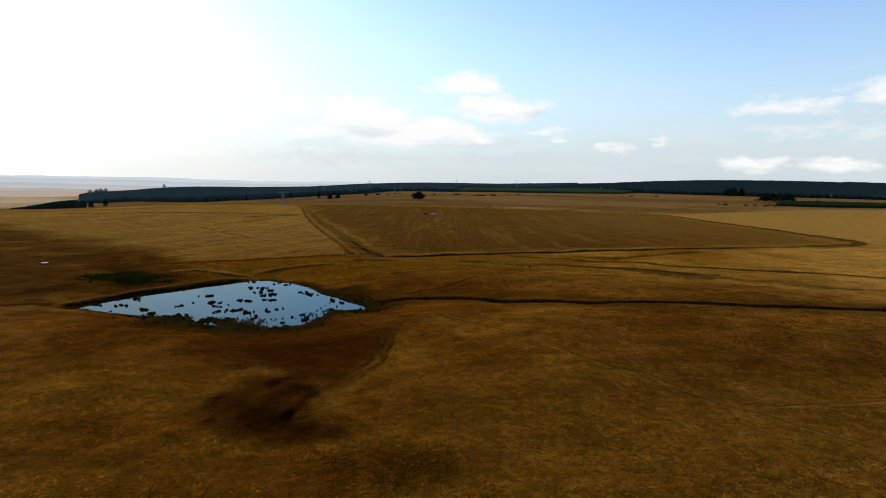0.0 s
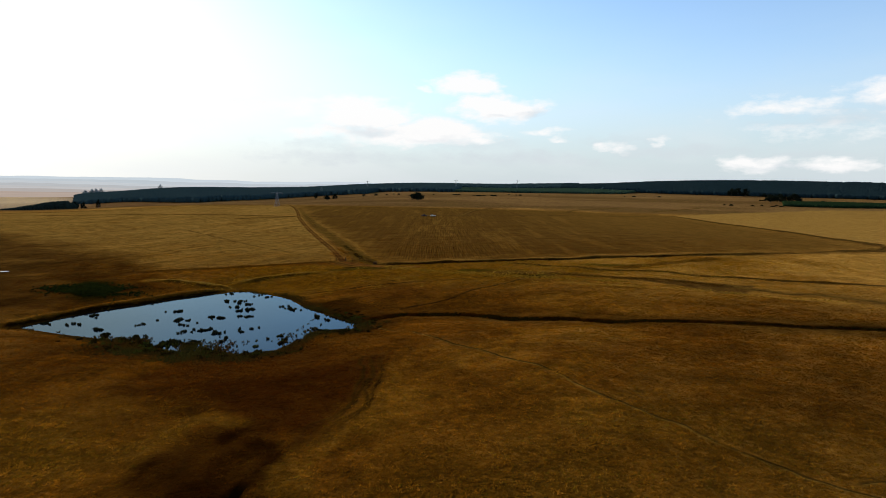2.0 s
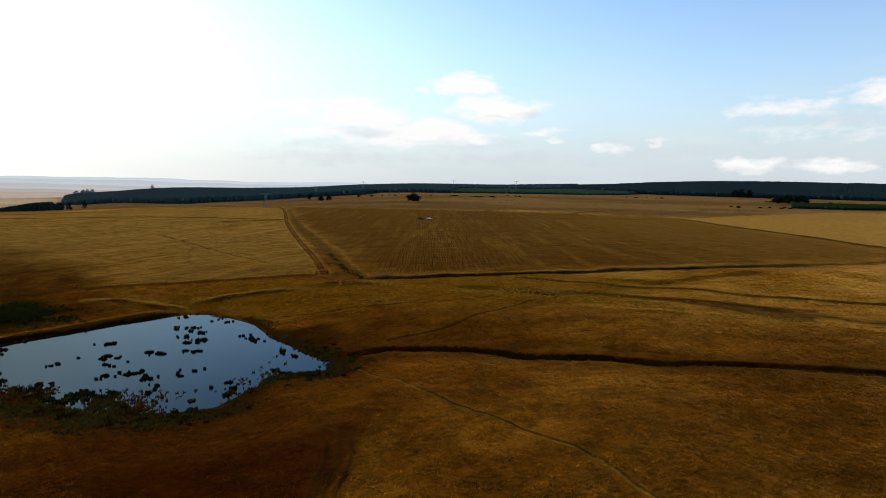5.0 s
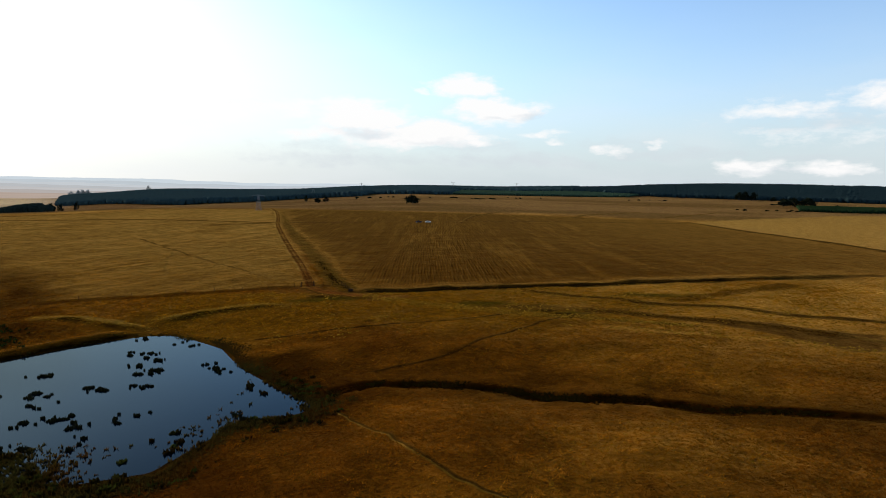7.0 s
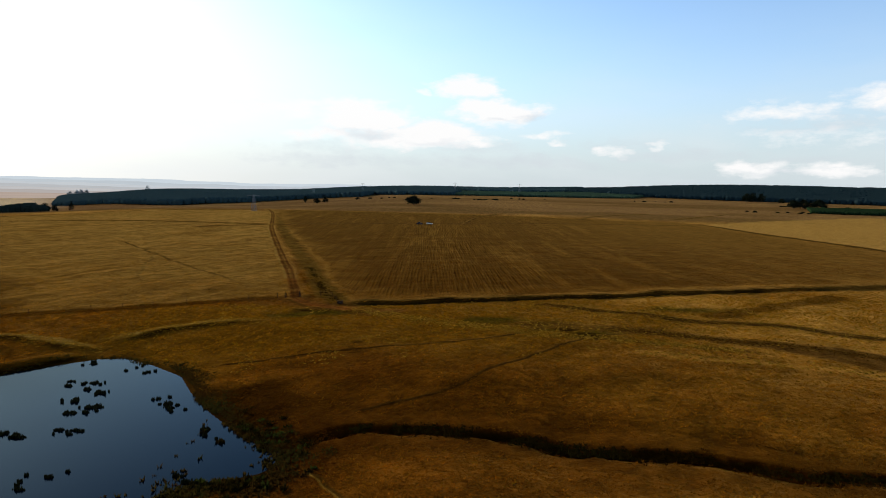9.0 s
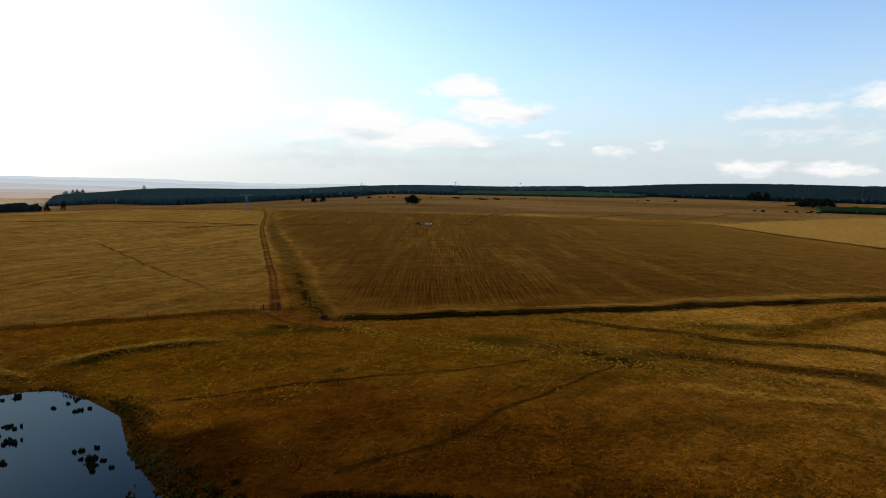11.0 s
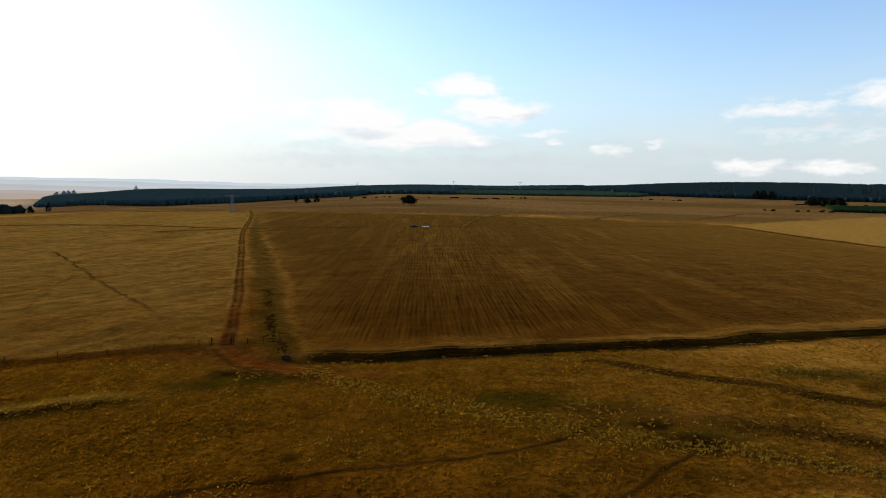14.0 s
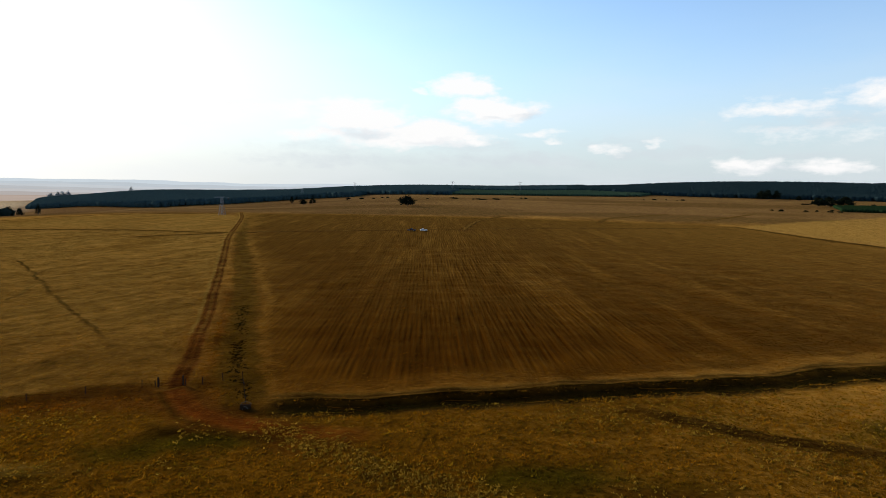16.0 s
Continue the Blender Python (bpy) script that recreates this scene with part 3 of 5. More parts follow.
    lay((0.270, 0.165, 0.050), (1 - sstep(70, 104, y + 8 * soft_noise(x, y, 14))) * sstep(-14, 6, x) * (0.6 + 0.3 * patch), 1.0)
    d = np.hypot((wx + 28) / 8, (wy - 183) / 10) + 0.3 * soft_noise(x, y, 6)
    lay((0.030, 0.015, 0.005), (1 - sstep(0.6, 1.25, d)) * 0.85, 0.8)
    lay((0.055, 0.022, 0.006), (1 - sstep(0.3, 1.1, np.hypot((wx + 3) / 9, (wy - 63) / 6))) * 0.7, 0.6)
    # a hole, not cut into the ground: its dark inside is painted as a black spot
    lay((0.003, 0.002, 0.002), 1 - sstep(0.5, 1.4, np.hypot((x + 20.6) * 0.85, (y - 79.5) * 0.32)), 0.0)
    for line, width, colour, amount, grass in (
        (FENCE, 3.6, (0.066, 0.034, 0.012), 0.75, 0.8), (STRIP, 4.0, (0.070, 0.052, 0.016), 0.8, 0.3), (STRIP_EDGE, 1.2, (0.19, 0.115, 0.04), 0.6, 0.4),
        (EDGE_LIGHT, 2.0, (0.200, 0.120, 0.042), 0.7, 0.3), (EDGE_DITCH, 3.4, (0.050, 0.028, 0.010), 0.8, 0.1), (ENTRY, 4.5, (0.085, 0.036, 0.012), 0.75, 0.1),
        (FORK, 3.5, (0.085, 0.048, 0.016), 0.7, 1.0), (SEEP, 1.0, (0.055, 0.030, 0.010), 0.8, 0.3), (PALE_LINE, 1.6, (0.330, 0.215, 0.070), 0.8, 0.4), (LEFT_DITCH, 2.2, (0.026, 0.014, 0.005), 0.85, 0.4),
        (VLEI_TRACK, 2.2, (0.060, 0.034, 0.014), 0.6, 0.0), (CHANNEL, 3.4, (0.100, 0.056, 0.020), 0.75, 0.15), (PATH_A, 0.6, (0.055, 0.028, 0.010), 0.6, 0.1),
        (PATH_B, 0.7, (0.050, 0.026, 0.010), 0.5, 0.1), (PATH_C, 0.5, (0.050, 0.026, 0.010), 0.4, 0.1), (PATH_D, 0.6, (0.050, 0.030, 0.010), 0.5, 0.1), (RUTS, 3.4, (0.080, 0.036, 0.011), 0.5, 0.6),
        (PALE, 1.6, (0.170, 0.100, 0.027), 0.3, 0.8), (BANK, 2.2, (0.230, 0.145, 0.045), 0.8, 0.6), (BANK_TWO, 1.8, (0.200, 0.130, 0.040), 0.6, 0.8),
        (LEFT_PATH, 0.7, (0.080, 0.045, 0.018), 0.35, 0.2), (CROSS, 2.4, (0.060, 0.030, 0.012), 0.55, 0.1), (CROSS_TWO, 3.0, (0.085, 0.042, 0.016), 0.5, 0.1),
        (FAR_EDGE, 2.6, (0.070, 0.040, 0.016), 0.8, 0.1), (WINDING, 2.2, (0.070, 0.038, 0.016), 0.7, 0.1), (WINDING_TWO, 2.6, (0.070, 0.038, 0.016), 0.7, 0.1), (WINDING_THREE, 3.0, (0.070, 0.038, 0.016), 0.7, 0.1),
    ):
        a, k = band(line, width)
        lay(colour, a * amount, grass)
    p = poly_dist(wx, wy, MUD_PATCH)
    lay((0.062, 0.034, 0.022), (1 - sstep(-1.0, 1.0, p)) * 0.92, 0.0)
    d, k = line_dist(x, y, ROAD)
    lay((0.190, 0.115, 0.040), (1 - sstep(1.6, 4.0, d)) * 0.6, 0.25)
    tall = tall * sstep(1.3, 1.9, d)
    d, k = line_dist(x, y, ENTRY)
    tall = tall * sstep(1.2, 2.2, d)
    for line in (PATH_A, PATH_B, PATH_C, PATH_D, LEFT_PATH):
        d, k = line_dist(x, y, line)
        tall = tall * (0.35 + 0.65 * sstep(0.25, 0.6, d))
    # stream gully and pond margin
    d, k = line_dist(wx, wy, DITCH)
    lay((0.085, 0.042, 0.014), (1 - sstep(3, 11, d)) * 0.6)
    lay((0.085, 0.046, 0.013), (1 - sstep(4, 9, d)) * sstep(20, 45, wx) * 0.6, 0.8)
    # dark line along the gully: its shade put into the ground colour
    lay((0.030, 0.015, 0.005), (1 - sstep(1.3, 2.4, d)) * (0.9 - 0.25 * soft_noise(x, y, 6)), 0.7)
    tall = tall * sstep(1.2, 1.7, d)
    p = poly_dist(wx, wy, POND)
    shore_side = sstep(-14, 10, 0.75 * (wx + 50) - (wy - 158))
    lay((0.070, 0.030, 0.008), (1 - sstep(6, 24, p + 6 * soft_noise(x, y, 9))) * shore_side * (1 - sstep(-14, -4, wx)) * 0.75, 0.8)
    lay((0.020, 0.016, 0.006), (1 - sstep(1, 7, p + 2.5 * soft_noise(x, y, 5))) * shore_side * (0.85 - 0.4 * sstep(-34, -22, wx)), 0.7)
    d = np.hypot((wx + 104 + 0.5 * (wy - 198)) / 9, (wy - 198) / 17)
    lay((0.013, 0.022, 0.008), (1 - sstep(0.5, 1.15, d)) * 0.95, 1.0)
    lay((0.026, 0.018, 0.010), (1 - sstep(0.3, 2.5, p)) * 0.9, 0.5)
    d, k = line_dist(wx, wy, DAM)
    lay((0.190, 0.110, 0.035), (1 - sstep(1.6, 4.0, d)) * 0.6, 0.5)
    # shade on the dam's water face put into the colour as a near-black band
    d, k = line_dist(wx - 1.3, wy + 1.3, DAM)
    lay((0.014, 0.008, 0.003), (1 - sstep(0.6, 1.3, d)) * 0.95 * (1 - sstep(0.85, 1, k)), 0.3)
    # ground darkened under tall grass: shade among the tussocks put into its colour
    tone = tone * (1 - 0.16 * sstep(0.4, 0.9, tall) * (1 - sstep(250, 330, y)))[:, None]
    return tone * np.array((0.585, 0.357, 0.074)) * (1 + np.outer(1 - sstep(95, 125, y), (0.0, 0.08, 0.25))), rows, np.where(p < 0.3, 0, tall)


def ridged(first, last, step, growth, reach):
    """Grid lines: even between first and last, then ever wider out to reach."""
    inner = list(np.arange(first, last, step))
    out, v, s = [], last, step
    while v < reach:
        out.append(v)
        s *= growth
        v += s
    back, v, s = [], first, step
    while v > -reach:
        s *= growth
        v -= s
        back.append(v)
    return np.array(back[::-1] + inner + out + [reach])


def sheet_mesh(name, verts, quads):
    me = bpy.data.meshes.new(name)
    me.vertices.add(len(verts))
    me.vertices.foreach_set("co", np.asarray(verts, np.float32).ravel())
    n = quads.shape[1]
    me.loops.add(quads.size)
    me.loops.foreach_set("vertex_index", quads.astype(np.int32).ravel())
    me.polygons.add(len(quads))
    me.polygons.foreach_set("loop_start", np.arange(0, quads.size, n, dtype=np.int32))
    me.update(calc_edges=True)
    return me


def colour_points(me, tone, alpha=None):
    rgba = np.ones((len(tone), 4), np.float32)
    rgba[:, :3] = tone
    if alpha is not None:
        rgba[:, 3] = alpha
    me.attributes.new("tone", "FLOAT_COLOR", "POINT").data.foreach_set("color", rgba.ravel())


def part(name, bm, material, parent=None, label=""):
    """One bmesh as one mesh object, under a thing where one is given."""
    me = bpy.data.meshes.new(name)
    bm.normal_update()
    bm.to_mesh(me)
    bm.free()
    me.materials.append(material)
    ob = new(name, me)
    if parent:
        ob.parent = parent
    return tagged(ob, label)


gx, gy = ridged(-125, 150, 1.0, 1.055, 4900), ridged(42, 385, 0.95, 1.04, 4900)
mx, my = np.meshgrid(gx, gy)
fx, fy = mx.ravel(), my.ravel()
fz = surface(fx, fy)
nx, ny = len(gx), len(gy)
ii = (np.arange(ny - 1)[:, None] * nx + np.arange(nx - 1)[None, :]).ravel()
ground_mesh = sheet_mesh("ground", np.stack([fx, fy, fz], 1), np.stack([ii, ii + 1, ii + nx + 1, ii + nx], 1))
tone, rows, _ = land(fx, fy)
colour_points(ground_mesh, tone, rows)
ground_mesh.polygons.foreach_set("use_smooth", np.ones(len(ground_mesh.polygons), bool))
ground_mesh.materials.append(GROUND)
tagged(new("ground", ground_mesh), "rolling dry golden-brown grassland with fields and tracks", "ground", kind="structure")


def ground_z(x, y):
    return float(surface(np.array([x * 1.0]), np.array([y * 1.0]))[0])


bm = bmesh.new()
ring = []
for (ax, ay), (bx, by) in zip(POND, POND[1:] + POND[:1]):
    for s in range(6):
        ring.append((ax + (bx - ax) * s / 6, ay + (by - ay) * s / 6))
cx, cy = -56, 170
bm.faces.new([bm.verts.new((cx + (x - cx) * 1.03, cy + (y - cy) * 1.03, WATER)) for x, y in ring[::-1]])
bmesh.ops.triangulate(bm, faces=bm.faces[:])
tagged(part("pond_water", bm, POND_WATER), "still farm pond reflecting the pale sky", "pond", kind="structure")


def smooth_line(pts, step):
    """Even points along a curve through the given ones (Catmull-Rom), with the sideways direction at each."""
    p = np.array(pts, float)
    p = np.concatenate([[2 * p[0] - p[1]], p, [2 * p[-1] - p[-2]]])
    out = []
    for a, b, c, d in zip(p, p[1:], p[2:], p[3:]):
        n = max(2, int(np.hypot(*(c - b)) / step))
        t = (np.arange(n) / n)[:, None]
        out.append(0.5 * (2 * b + (c - a) * t + (2 * a - 5 * b + 4 * c - d) * t ** 2 + (3 * b - a - 3 * c + d) * t ** 3))
    out = np.concatenate(out + [p[-2:-1]])
    way = np.gradient(out, axis=0)
    way /= np.hypot(way[:, 0], way[:, 1])[:, None]
    return out, np.stack([way[:, 1], -way[:, 0]], 1)


def track(name, label, pts, profile, step=1.0, wander=0.3, lift=0.04, fade=(0.03, 0.12)):
    """A worn strip lying on the ground. profile: offset to the right, colour or None for the grass beside it."""
    mid, side = smooth_line(pts, step)
    n, m = len(mid), len(profile)
    sway = wander * soft_noise(mid[:, 0], mid[:, 1], 6) + 0.5 * wander * soft_noise(mid[:, 0], mid[:, 1], 2)
    wide = 1 + 0.12 * soft_noise(mid[:, 1], mid[:, 0], 5)
    verts, tones = np.empty((n, m, 3)), np.empty((n, m, 3))
    k = np.linspace(0, 1, n)
    for j, (off, colour) in enumerate(profile):
        q = mid + side * (sway + off * wide + 0.12 * abs(off) * soft_noise(mid[:, 0] + 9 * j, mid[:, 1], 1.7))[:, None]
        tones[:, j] = land(q[:, 0], q[:, 1])[0]
        if colour is not None:
            show = (sstep(0, fade[0] + 1e-6, k) * (1 - sstep(1 - fade[1], 1.0001, k)) * np.clip(1.1 + 0.5 * soft_noise(q[:, 0], q[:, 1], 7), 0, 1))[:, None]
            tones[:, j] = tones[:, j] * (1 - show) + show * np.array(colour) * (1 + 0.3 * soft_noise(q[:, 0], q[:, 1], 3))[:, None]
        edge = 0.4 if j in (0, m - 1) else 1.0
        verts[:, j] = np.stack([q[:, 0], q[:, 1], surface(q[:, 0], q[:, 1]) + lift * edge], 1)
    i = (np.arange(n - 1)[:, None] * m + np.arange(m - 1)[None]).ravel()
    me = sheet_mesh(name, verts.reshape(-1, 3), np.stack([i, i + 1, i + m + 1, i + m], 1))
    colour_points(me, tones.reshape(-1, 3), np.zeros(n * m))
    me.materials.append(GROUND)
    return tagged(new(name, me), label, "track", kind="structure")


RED, RED_DARK, HUMP = (0.058, 0.013, 0.001), (0.038, 0.009, 0.0008), (0.064, 0.022, 0.0025)
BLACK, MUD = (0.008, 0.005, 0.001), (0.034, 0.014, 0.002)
ruts = [(-2.8, None), (-1.9, (0.120, 0.060, 0.008)), (-1.2, RED), (-0.8, RED_DARK), (-0.45, RED), (-0.2, HUMP), (0.2, HUMP), (0.45, RED), (0.8, RED_DARK), (1.2, RED), (1.6, None), (2.6, None)]
bare = [(-1.8, None), (-1.15, RED), (-0.6, RED_DARK), (0.0, RED), (0.6, RED_DARK), (1.15, RED), (1.8, None)]
entry = [(-3.0, None), (-1.8, (0.074, 0.020, 0.0015)), (-1.0, (0.086, 0.017, 0.0008)), (0.1, (0.066, 0.012, 0.0006)), (1.0, (0.086, 0.017, 0.0008)), (1.7, (0.060, 0.016, 0.001)), (2.2, (0.040, 0.014, 0.001)), (3.0, None)]
path = [(-0.7, None), (-0.2, (0.034, 0.014, 0.002)), (0.16, (0.026, 0.010, 0.001)), (0.7, None)]
thin_path = [(-0.5, None), (-0.13, (0.034, 0.015, 0.002)), (0.10, (0.034, 0.015, 0.002)), (0.26, (0.105, 0.054, 0.007)), (0.6, None)]
fainter = [(-0.8, None), (-0.2, (0.080, 0.038, 0.005)), (0.2, (0.080, 0.038, 0.005)), (0.8, None)]
faint = [(-0.8, None), (-0.24, (0.050, 0.023, 0.003)), (0.2, (0.050, 0.023, 0.003)), (0.8, None)]
track("dirt_road", "red dirt farm road with two wheel ruts", ROAD[3:], ruts, 1.2, 0.10, 0.06, (0, 0.05))
track("dirt_road", "bare red dirt road through the farm gate", [(-36.2, 249.2), (-37.2, 251.5), (-38.3, 255), (-41.2, 266), (-46.6, 284)], bare, 0.8, 0.12, 0.05, (0, 0))
track("dirt_road", "bare red earth track bending away from the gate", [(-37.4, 252), (-35.2, 248.2), (-31.6, 243.5), (-26.9, 239.2), (-22, 236.8), (-16.5, 235), (-8, 232.8), (0, 231)], entry, 0.8, 0.4, 0.07, (0, 0.5))
track("footpath", "narrow trodden animal path through the grass", PATH_A, path, 0.6, 0.35)
track("footpath", "narrow trodden animal path through the grass", PATH_B, path, 0.6, 0.35)
track("footpath", "narrow trodden animal path through the grass", PATH_C, thin_path, 0.6, 0.5)
track("footpath", "faint trodden animal path through the grass", PATH_D, thin_path, 0.6, 0.5)
# lit side and shaded side of the bank put into the strip's colours
low_bank = [(-3.0, None), (-1.8, (0.125, 0.064, 0.008)), (-0.6, (0.150, 0.080, 0.010)), (0.2, (0.140, 0.072, 0.009)), (0.7, (0.064, 0.028, 0.003)), (1.2, (0.034, 0.014, 0.001)), (1.8, (0.050, 0.022, 0.002)), (2.8, None)]
track("earth_bank", "low grassy earth bank with a pale crest and painted shaded edge", BANK_TWO, low_bank, 0.6, 0.5, 0.07, (0.15, 0.3))
track("earth_bank", "low grassy earth bank with a pale crest and painted shaded edge", BANK, low_bank, 0.6, 0.5, 0.07, (0.2, 0.3))
for shift in (-2.2, -0.9, 0.4, 1.8):
    track("footpath", "eroded cattle rut in the slope below the pond", [(x + 0.8 * shift + 0.5 * math.sin(y * (1 + 0.2 * shift)), y) for x, y in RUTS], [(-0.6, None), (-0.16, (0.026, 0.010, 0.001)), (0.12, (0.030, 0.012, 0.001)), (0.6, None)], 0.5, 0.9, 0.06, (0.2 + 0.05 * shift, 0.3))
track("footpath", "faint trodden path across the hay field", [(-125, 358), (-111, 319), (-101, 294), (-92, 272)], fainter, 1.0, 0.6, 0.05, (0.1, 0.4))
track("footpath", "faint trodden path across the hay field", LEFT_PATH, faint, 1.0, 0.7, 0.05, (0.1, 0.2))
far_ruts = [(-3.0, None), (-1.6, (0.030, 0.011, 0.001)), (-0.6, (0.055, 0.021, 0.003)), (0.6, (0.050, 0.019, 0.003)), (1.6, (0.026, 0.009, 0.001)), (3.0, None)]
for line in (CROSS, CROSS_TWO, WINDING, WINDING_TWO, WINDING_THREE, FAR_EDGE):
    track("field_track", "dark worn vehicle track across the fields", line, far_ruts, 4.0, 1.2, 0.16)
track("field_track", "dark worn track along the edge of the pale field", EDGE_DITCH[9:], [(-4.5, None), (-2.4, (0.022, 0.008, 0.001)), (0, (0.034, 0.013, 0.002)), (2.4, (0.018, 0.007, 0.001)), (4.5, None)], 3.0, 0.8, 0.3)
# the black bands put the shade inside the ditch into its soil colour
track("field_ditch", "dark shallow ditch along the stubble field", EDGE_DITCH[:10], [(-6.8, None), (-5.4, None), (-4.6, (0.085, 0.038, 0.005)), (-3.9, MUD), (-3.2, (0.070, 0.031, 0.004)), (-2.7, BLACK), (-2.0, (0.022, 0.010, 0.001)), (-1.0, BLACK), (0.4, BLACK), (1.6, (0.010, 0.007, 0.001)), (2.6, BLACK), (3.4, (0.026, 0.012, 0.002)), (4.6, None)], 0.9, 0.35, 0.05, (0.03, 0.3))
track("field_track", "brown ploughed strip through the sedge", VLEI_TRACK, [(-2.3, None), (-1.2, (0.024, 0.010, 0.001)), (-0.5, (0.044, 0.017, 0.002)), (0.3, (0.022, 0.009, 0.001)), (1.1, (0.026, 0.010, 0.001)), (2.0, None)], 0.9, 0.4, 0.09, (0.03, 0.1))
track("field_track", "bare brown drainage line through the sedge", CHANNEL, [(-2.6, None), (-1.2, (0.060, 0.026, 0.003)), (0, (0.034, 0.014, 0.001)), (0.7, (0.050, 0.021, 0.002)), (2.0, None)], 0.9, 0.8, 0.05, (0.2, 0.1))


def gully(name, label, pts):
    """The cut of the small stream: grassy lips, steep bare sides and a bed coloured dark for its shade."""
    mid, side = smooth_line(pts, 0.5)
    n = len(mid)
    k = np.linspace(0, 1, n)
    deep = 1.7 * sstep(0, 0.03, k) * (1 - 0.75 * sstep(0.22, 0.5, k))
    sway = 0.5 * soft_noise(mid[:, 0], mid[:, 1], 5) + 0.25 * soft_noise(mid[:, 0], mid[:, 1], 1.6)
    offs = (-5.2, -2.4, -1.5, -1.25, -1.0, -0.4, 0.4, 1.0, 1.25, 1.5, 2.4, 5.2)
    verts, tones = np.empty((n, len(offs), 3)), np.empty((n, len(offs), 3))
    for j, off in enumerate(offs):
        jag = 0.55 * soft_noise(mid[:, 0] + 31 * (off > 0), mid[:, 1], 2.6) + 0.25 * soft_noise(mid[:, 0] + 31 * (off > 0), mid[:, 1], 0.8)
        q = mid + side * (sway + off + jag * (abs(off) < 3))[:, None]
        cut = {5.2: 0.0, 2.4: 0.0, 1.5: 0.06, 1.25: 0.5, 1.0: 0.95, 0.4: 1.0}[abs(off)]
        ground_here = surface(q[:, 0], q[:, 1], False)
        verts[:, j] = np.stack([q[:, 0], q[:, 1], ground_here - deep * cut + 0.02 + 0.03 * (abs(off) < 3)], 1)
        # near-black tones put the shade of the deep cut into sides and bed
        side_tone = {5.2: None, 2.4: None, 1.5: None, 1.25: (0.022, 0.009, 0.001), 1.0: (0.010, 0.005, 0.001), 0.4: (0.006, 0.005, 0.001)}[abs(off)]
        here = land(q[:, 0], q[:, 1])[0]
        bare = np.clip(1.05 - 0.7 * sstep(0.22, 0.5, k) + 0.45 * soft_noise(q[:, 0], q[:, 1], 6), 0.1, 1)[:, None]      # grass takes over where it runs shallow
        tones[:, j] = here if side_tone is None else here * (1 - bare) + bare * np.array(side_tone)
    m = len(offs)
    i = (np.arange(n - 1)[:, None] * m + np.arange(m - 1)[None]).ravel()
    me = sheet_mesh(name, verts.reshape(-1, 3), np.stack([i, i + 1, i + m + 1, i + m], 1))
    colour_points(me, tones.reshape(-1, 3), np.zeros(n * m))
    me.materials.append(GROUND)
    return tagged(new(name, me), label, "stream", kind="structure")


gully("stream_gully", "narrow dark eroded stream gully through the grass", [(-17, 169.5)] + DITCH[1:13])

# ---- dry grass ----


def tufts(name, x, y, tall, wide, tone, material, blades=4, lean=0.5, seed=1, z=None):
    """Clumps of upright, leaning blades in one mesh; each blade is one tapering triangle."""
    rng = np.random.default_rng(seed)
    n = len(x)
    z = surface(x, y, False) if z is None else z
    verts = np.empty((n, blades, 3, 3), np.float32)
    for b in range(blades):
        ang = rng.random(n) * 6.283
        off = rng.random(n) * wide * 0.5
        bx, by = x + np.cos(ang) * off, y + np.sin(ang) * off
        face = rng.random(n) * 6.283
        hw = wide * (0.20 + 0.18 * rng.random(n))
        h = tall * (0.6 + 0.6 * rng.random(n))
        tip = lean * h * (0.4 + rng.random(n))
        verts[:, b, 0] = np.stack([bx - np.cos(face) * hw, by - np.sin(face) * hw, z - 0.04], 1)
        verts[:, b, 1] = np.stack([bx + np.cos(face) * hw, by + np.sin(face) * hw, z - 0.04], 1)
        verts[:, b, 2] = np.stack([bx + np.cos(ang) * tip, by + np.sin(ang) * tip, z + h], 1)
    me = sheet_mesh(name, verts.reshape(-1, 3), np.arange(n * blades * 3).reshape(-1, 3))
    if tone is not None:
        colour_points(me, np.repeat(tone, blades * 3, 0))
    me.materials.append(material)
    return new(name, me)


rng = np.random.default_rng(3)
n = 1150000
ty = 8 + 360 * rng.random(n) ** 1.1
reach = 66 + 0.5 * np.maximum(ty - 38, 0)
tx = (rng.random(n) * 2 - 1) * reach + 4
tone, rows, tall = land(tx, ty)
gust = np.clip(0.85 + 0.35 * soft_noise(tx, ty, 9) + 0.25 * soft_noise(tx, ty, 3), 0.45, 1.3)
cell = 1.1                                     # tufts gather into tussocks
ci, cj = np.floor((tx + 1.3 * soft_noise(tx, ty, 3.7)) / cell).astype(int), np.floor((ty + 1.3 * soft_noise(ty, tx, 4.3) + 0.37 * tx) / cell).astype(int)
pull = 0.42 * (1 - (rows > 0.3)) * rng.random(n)
tx = tx + pull * (lattice[ci % 256, cj % 256] - 0.5) * 2 * cell
ty = ty + pull * (lattice[cj % 256, (ci + 91) % 256] - 0.5) * 2 * cell
clump = lattice[(ci + 37) % 256, (cj + 53) % 256]
snap = np.round((tx + ROW_SLANT * ty) / ROW_GAP) * ROW_GAP - ROW_SLANT * ty + 0.25 * rng.standard_normal(n)
tx = np.where(rows > 0.3, snap, tx)
thin = (1 - sstep(230, 390, ty)) * (1 - sstep(0.6, 1.0, np.abs(tx - 4) / reach)) * sstep(8, 52, ty)
keep = (rng.random(n) < np.clip(tall * gust, 0, 1) * thin) & (poly_dist(tx, ty, POND) > 0.6)
tx, ty, tone, tall, gust, clump = (a[keep] for a in (tx, ty, tone, tall, gust, clump))
shade = (0.8 + 0.4 * rng.random(len(tx))) * (0.66 + 0.66 * clump ** 1.3)
big = rng.random(len(tx)) < 0.10
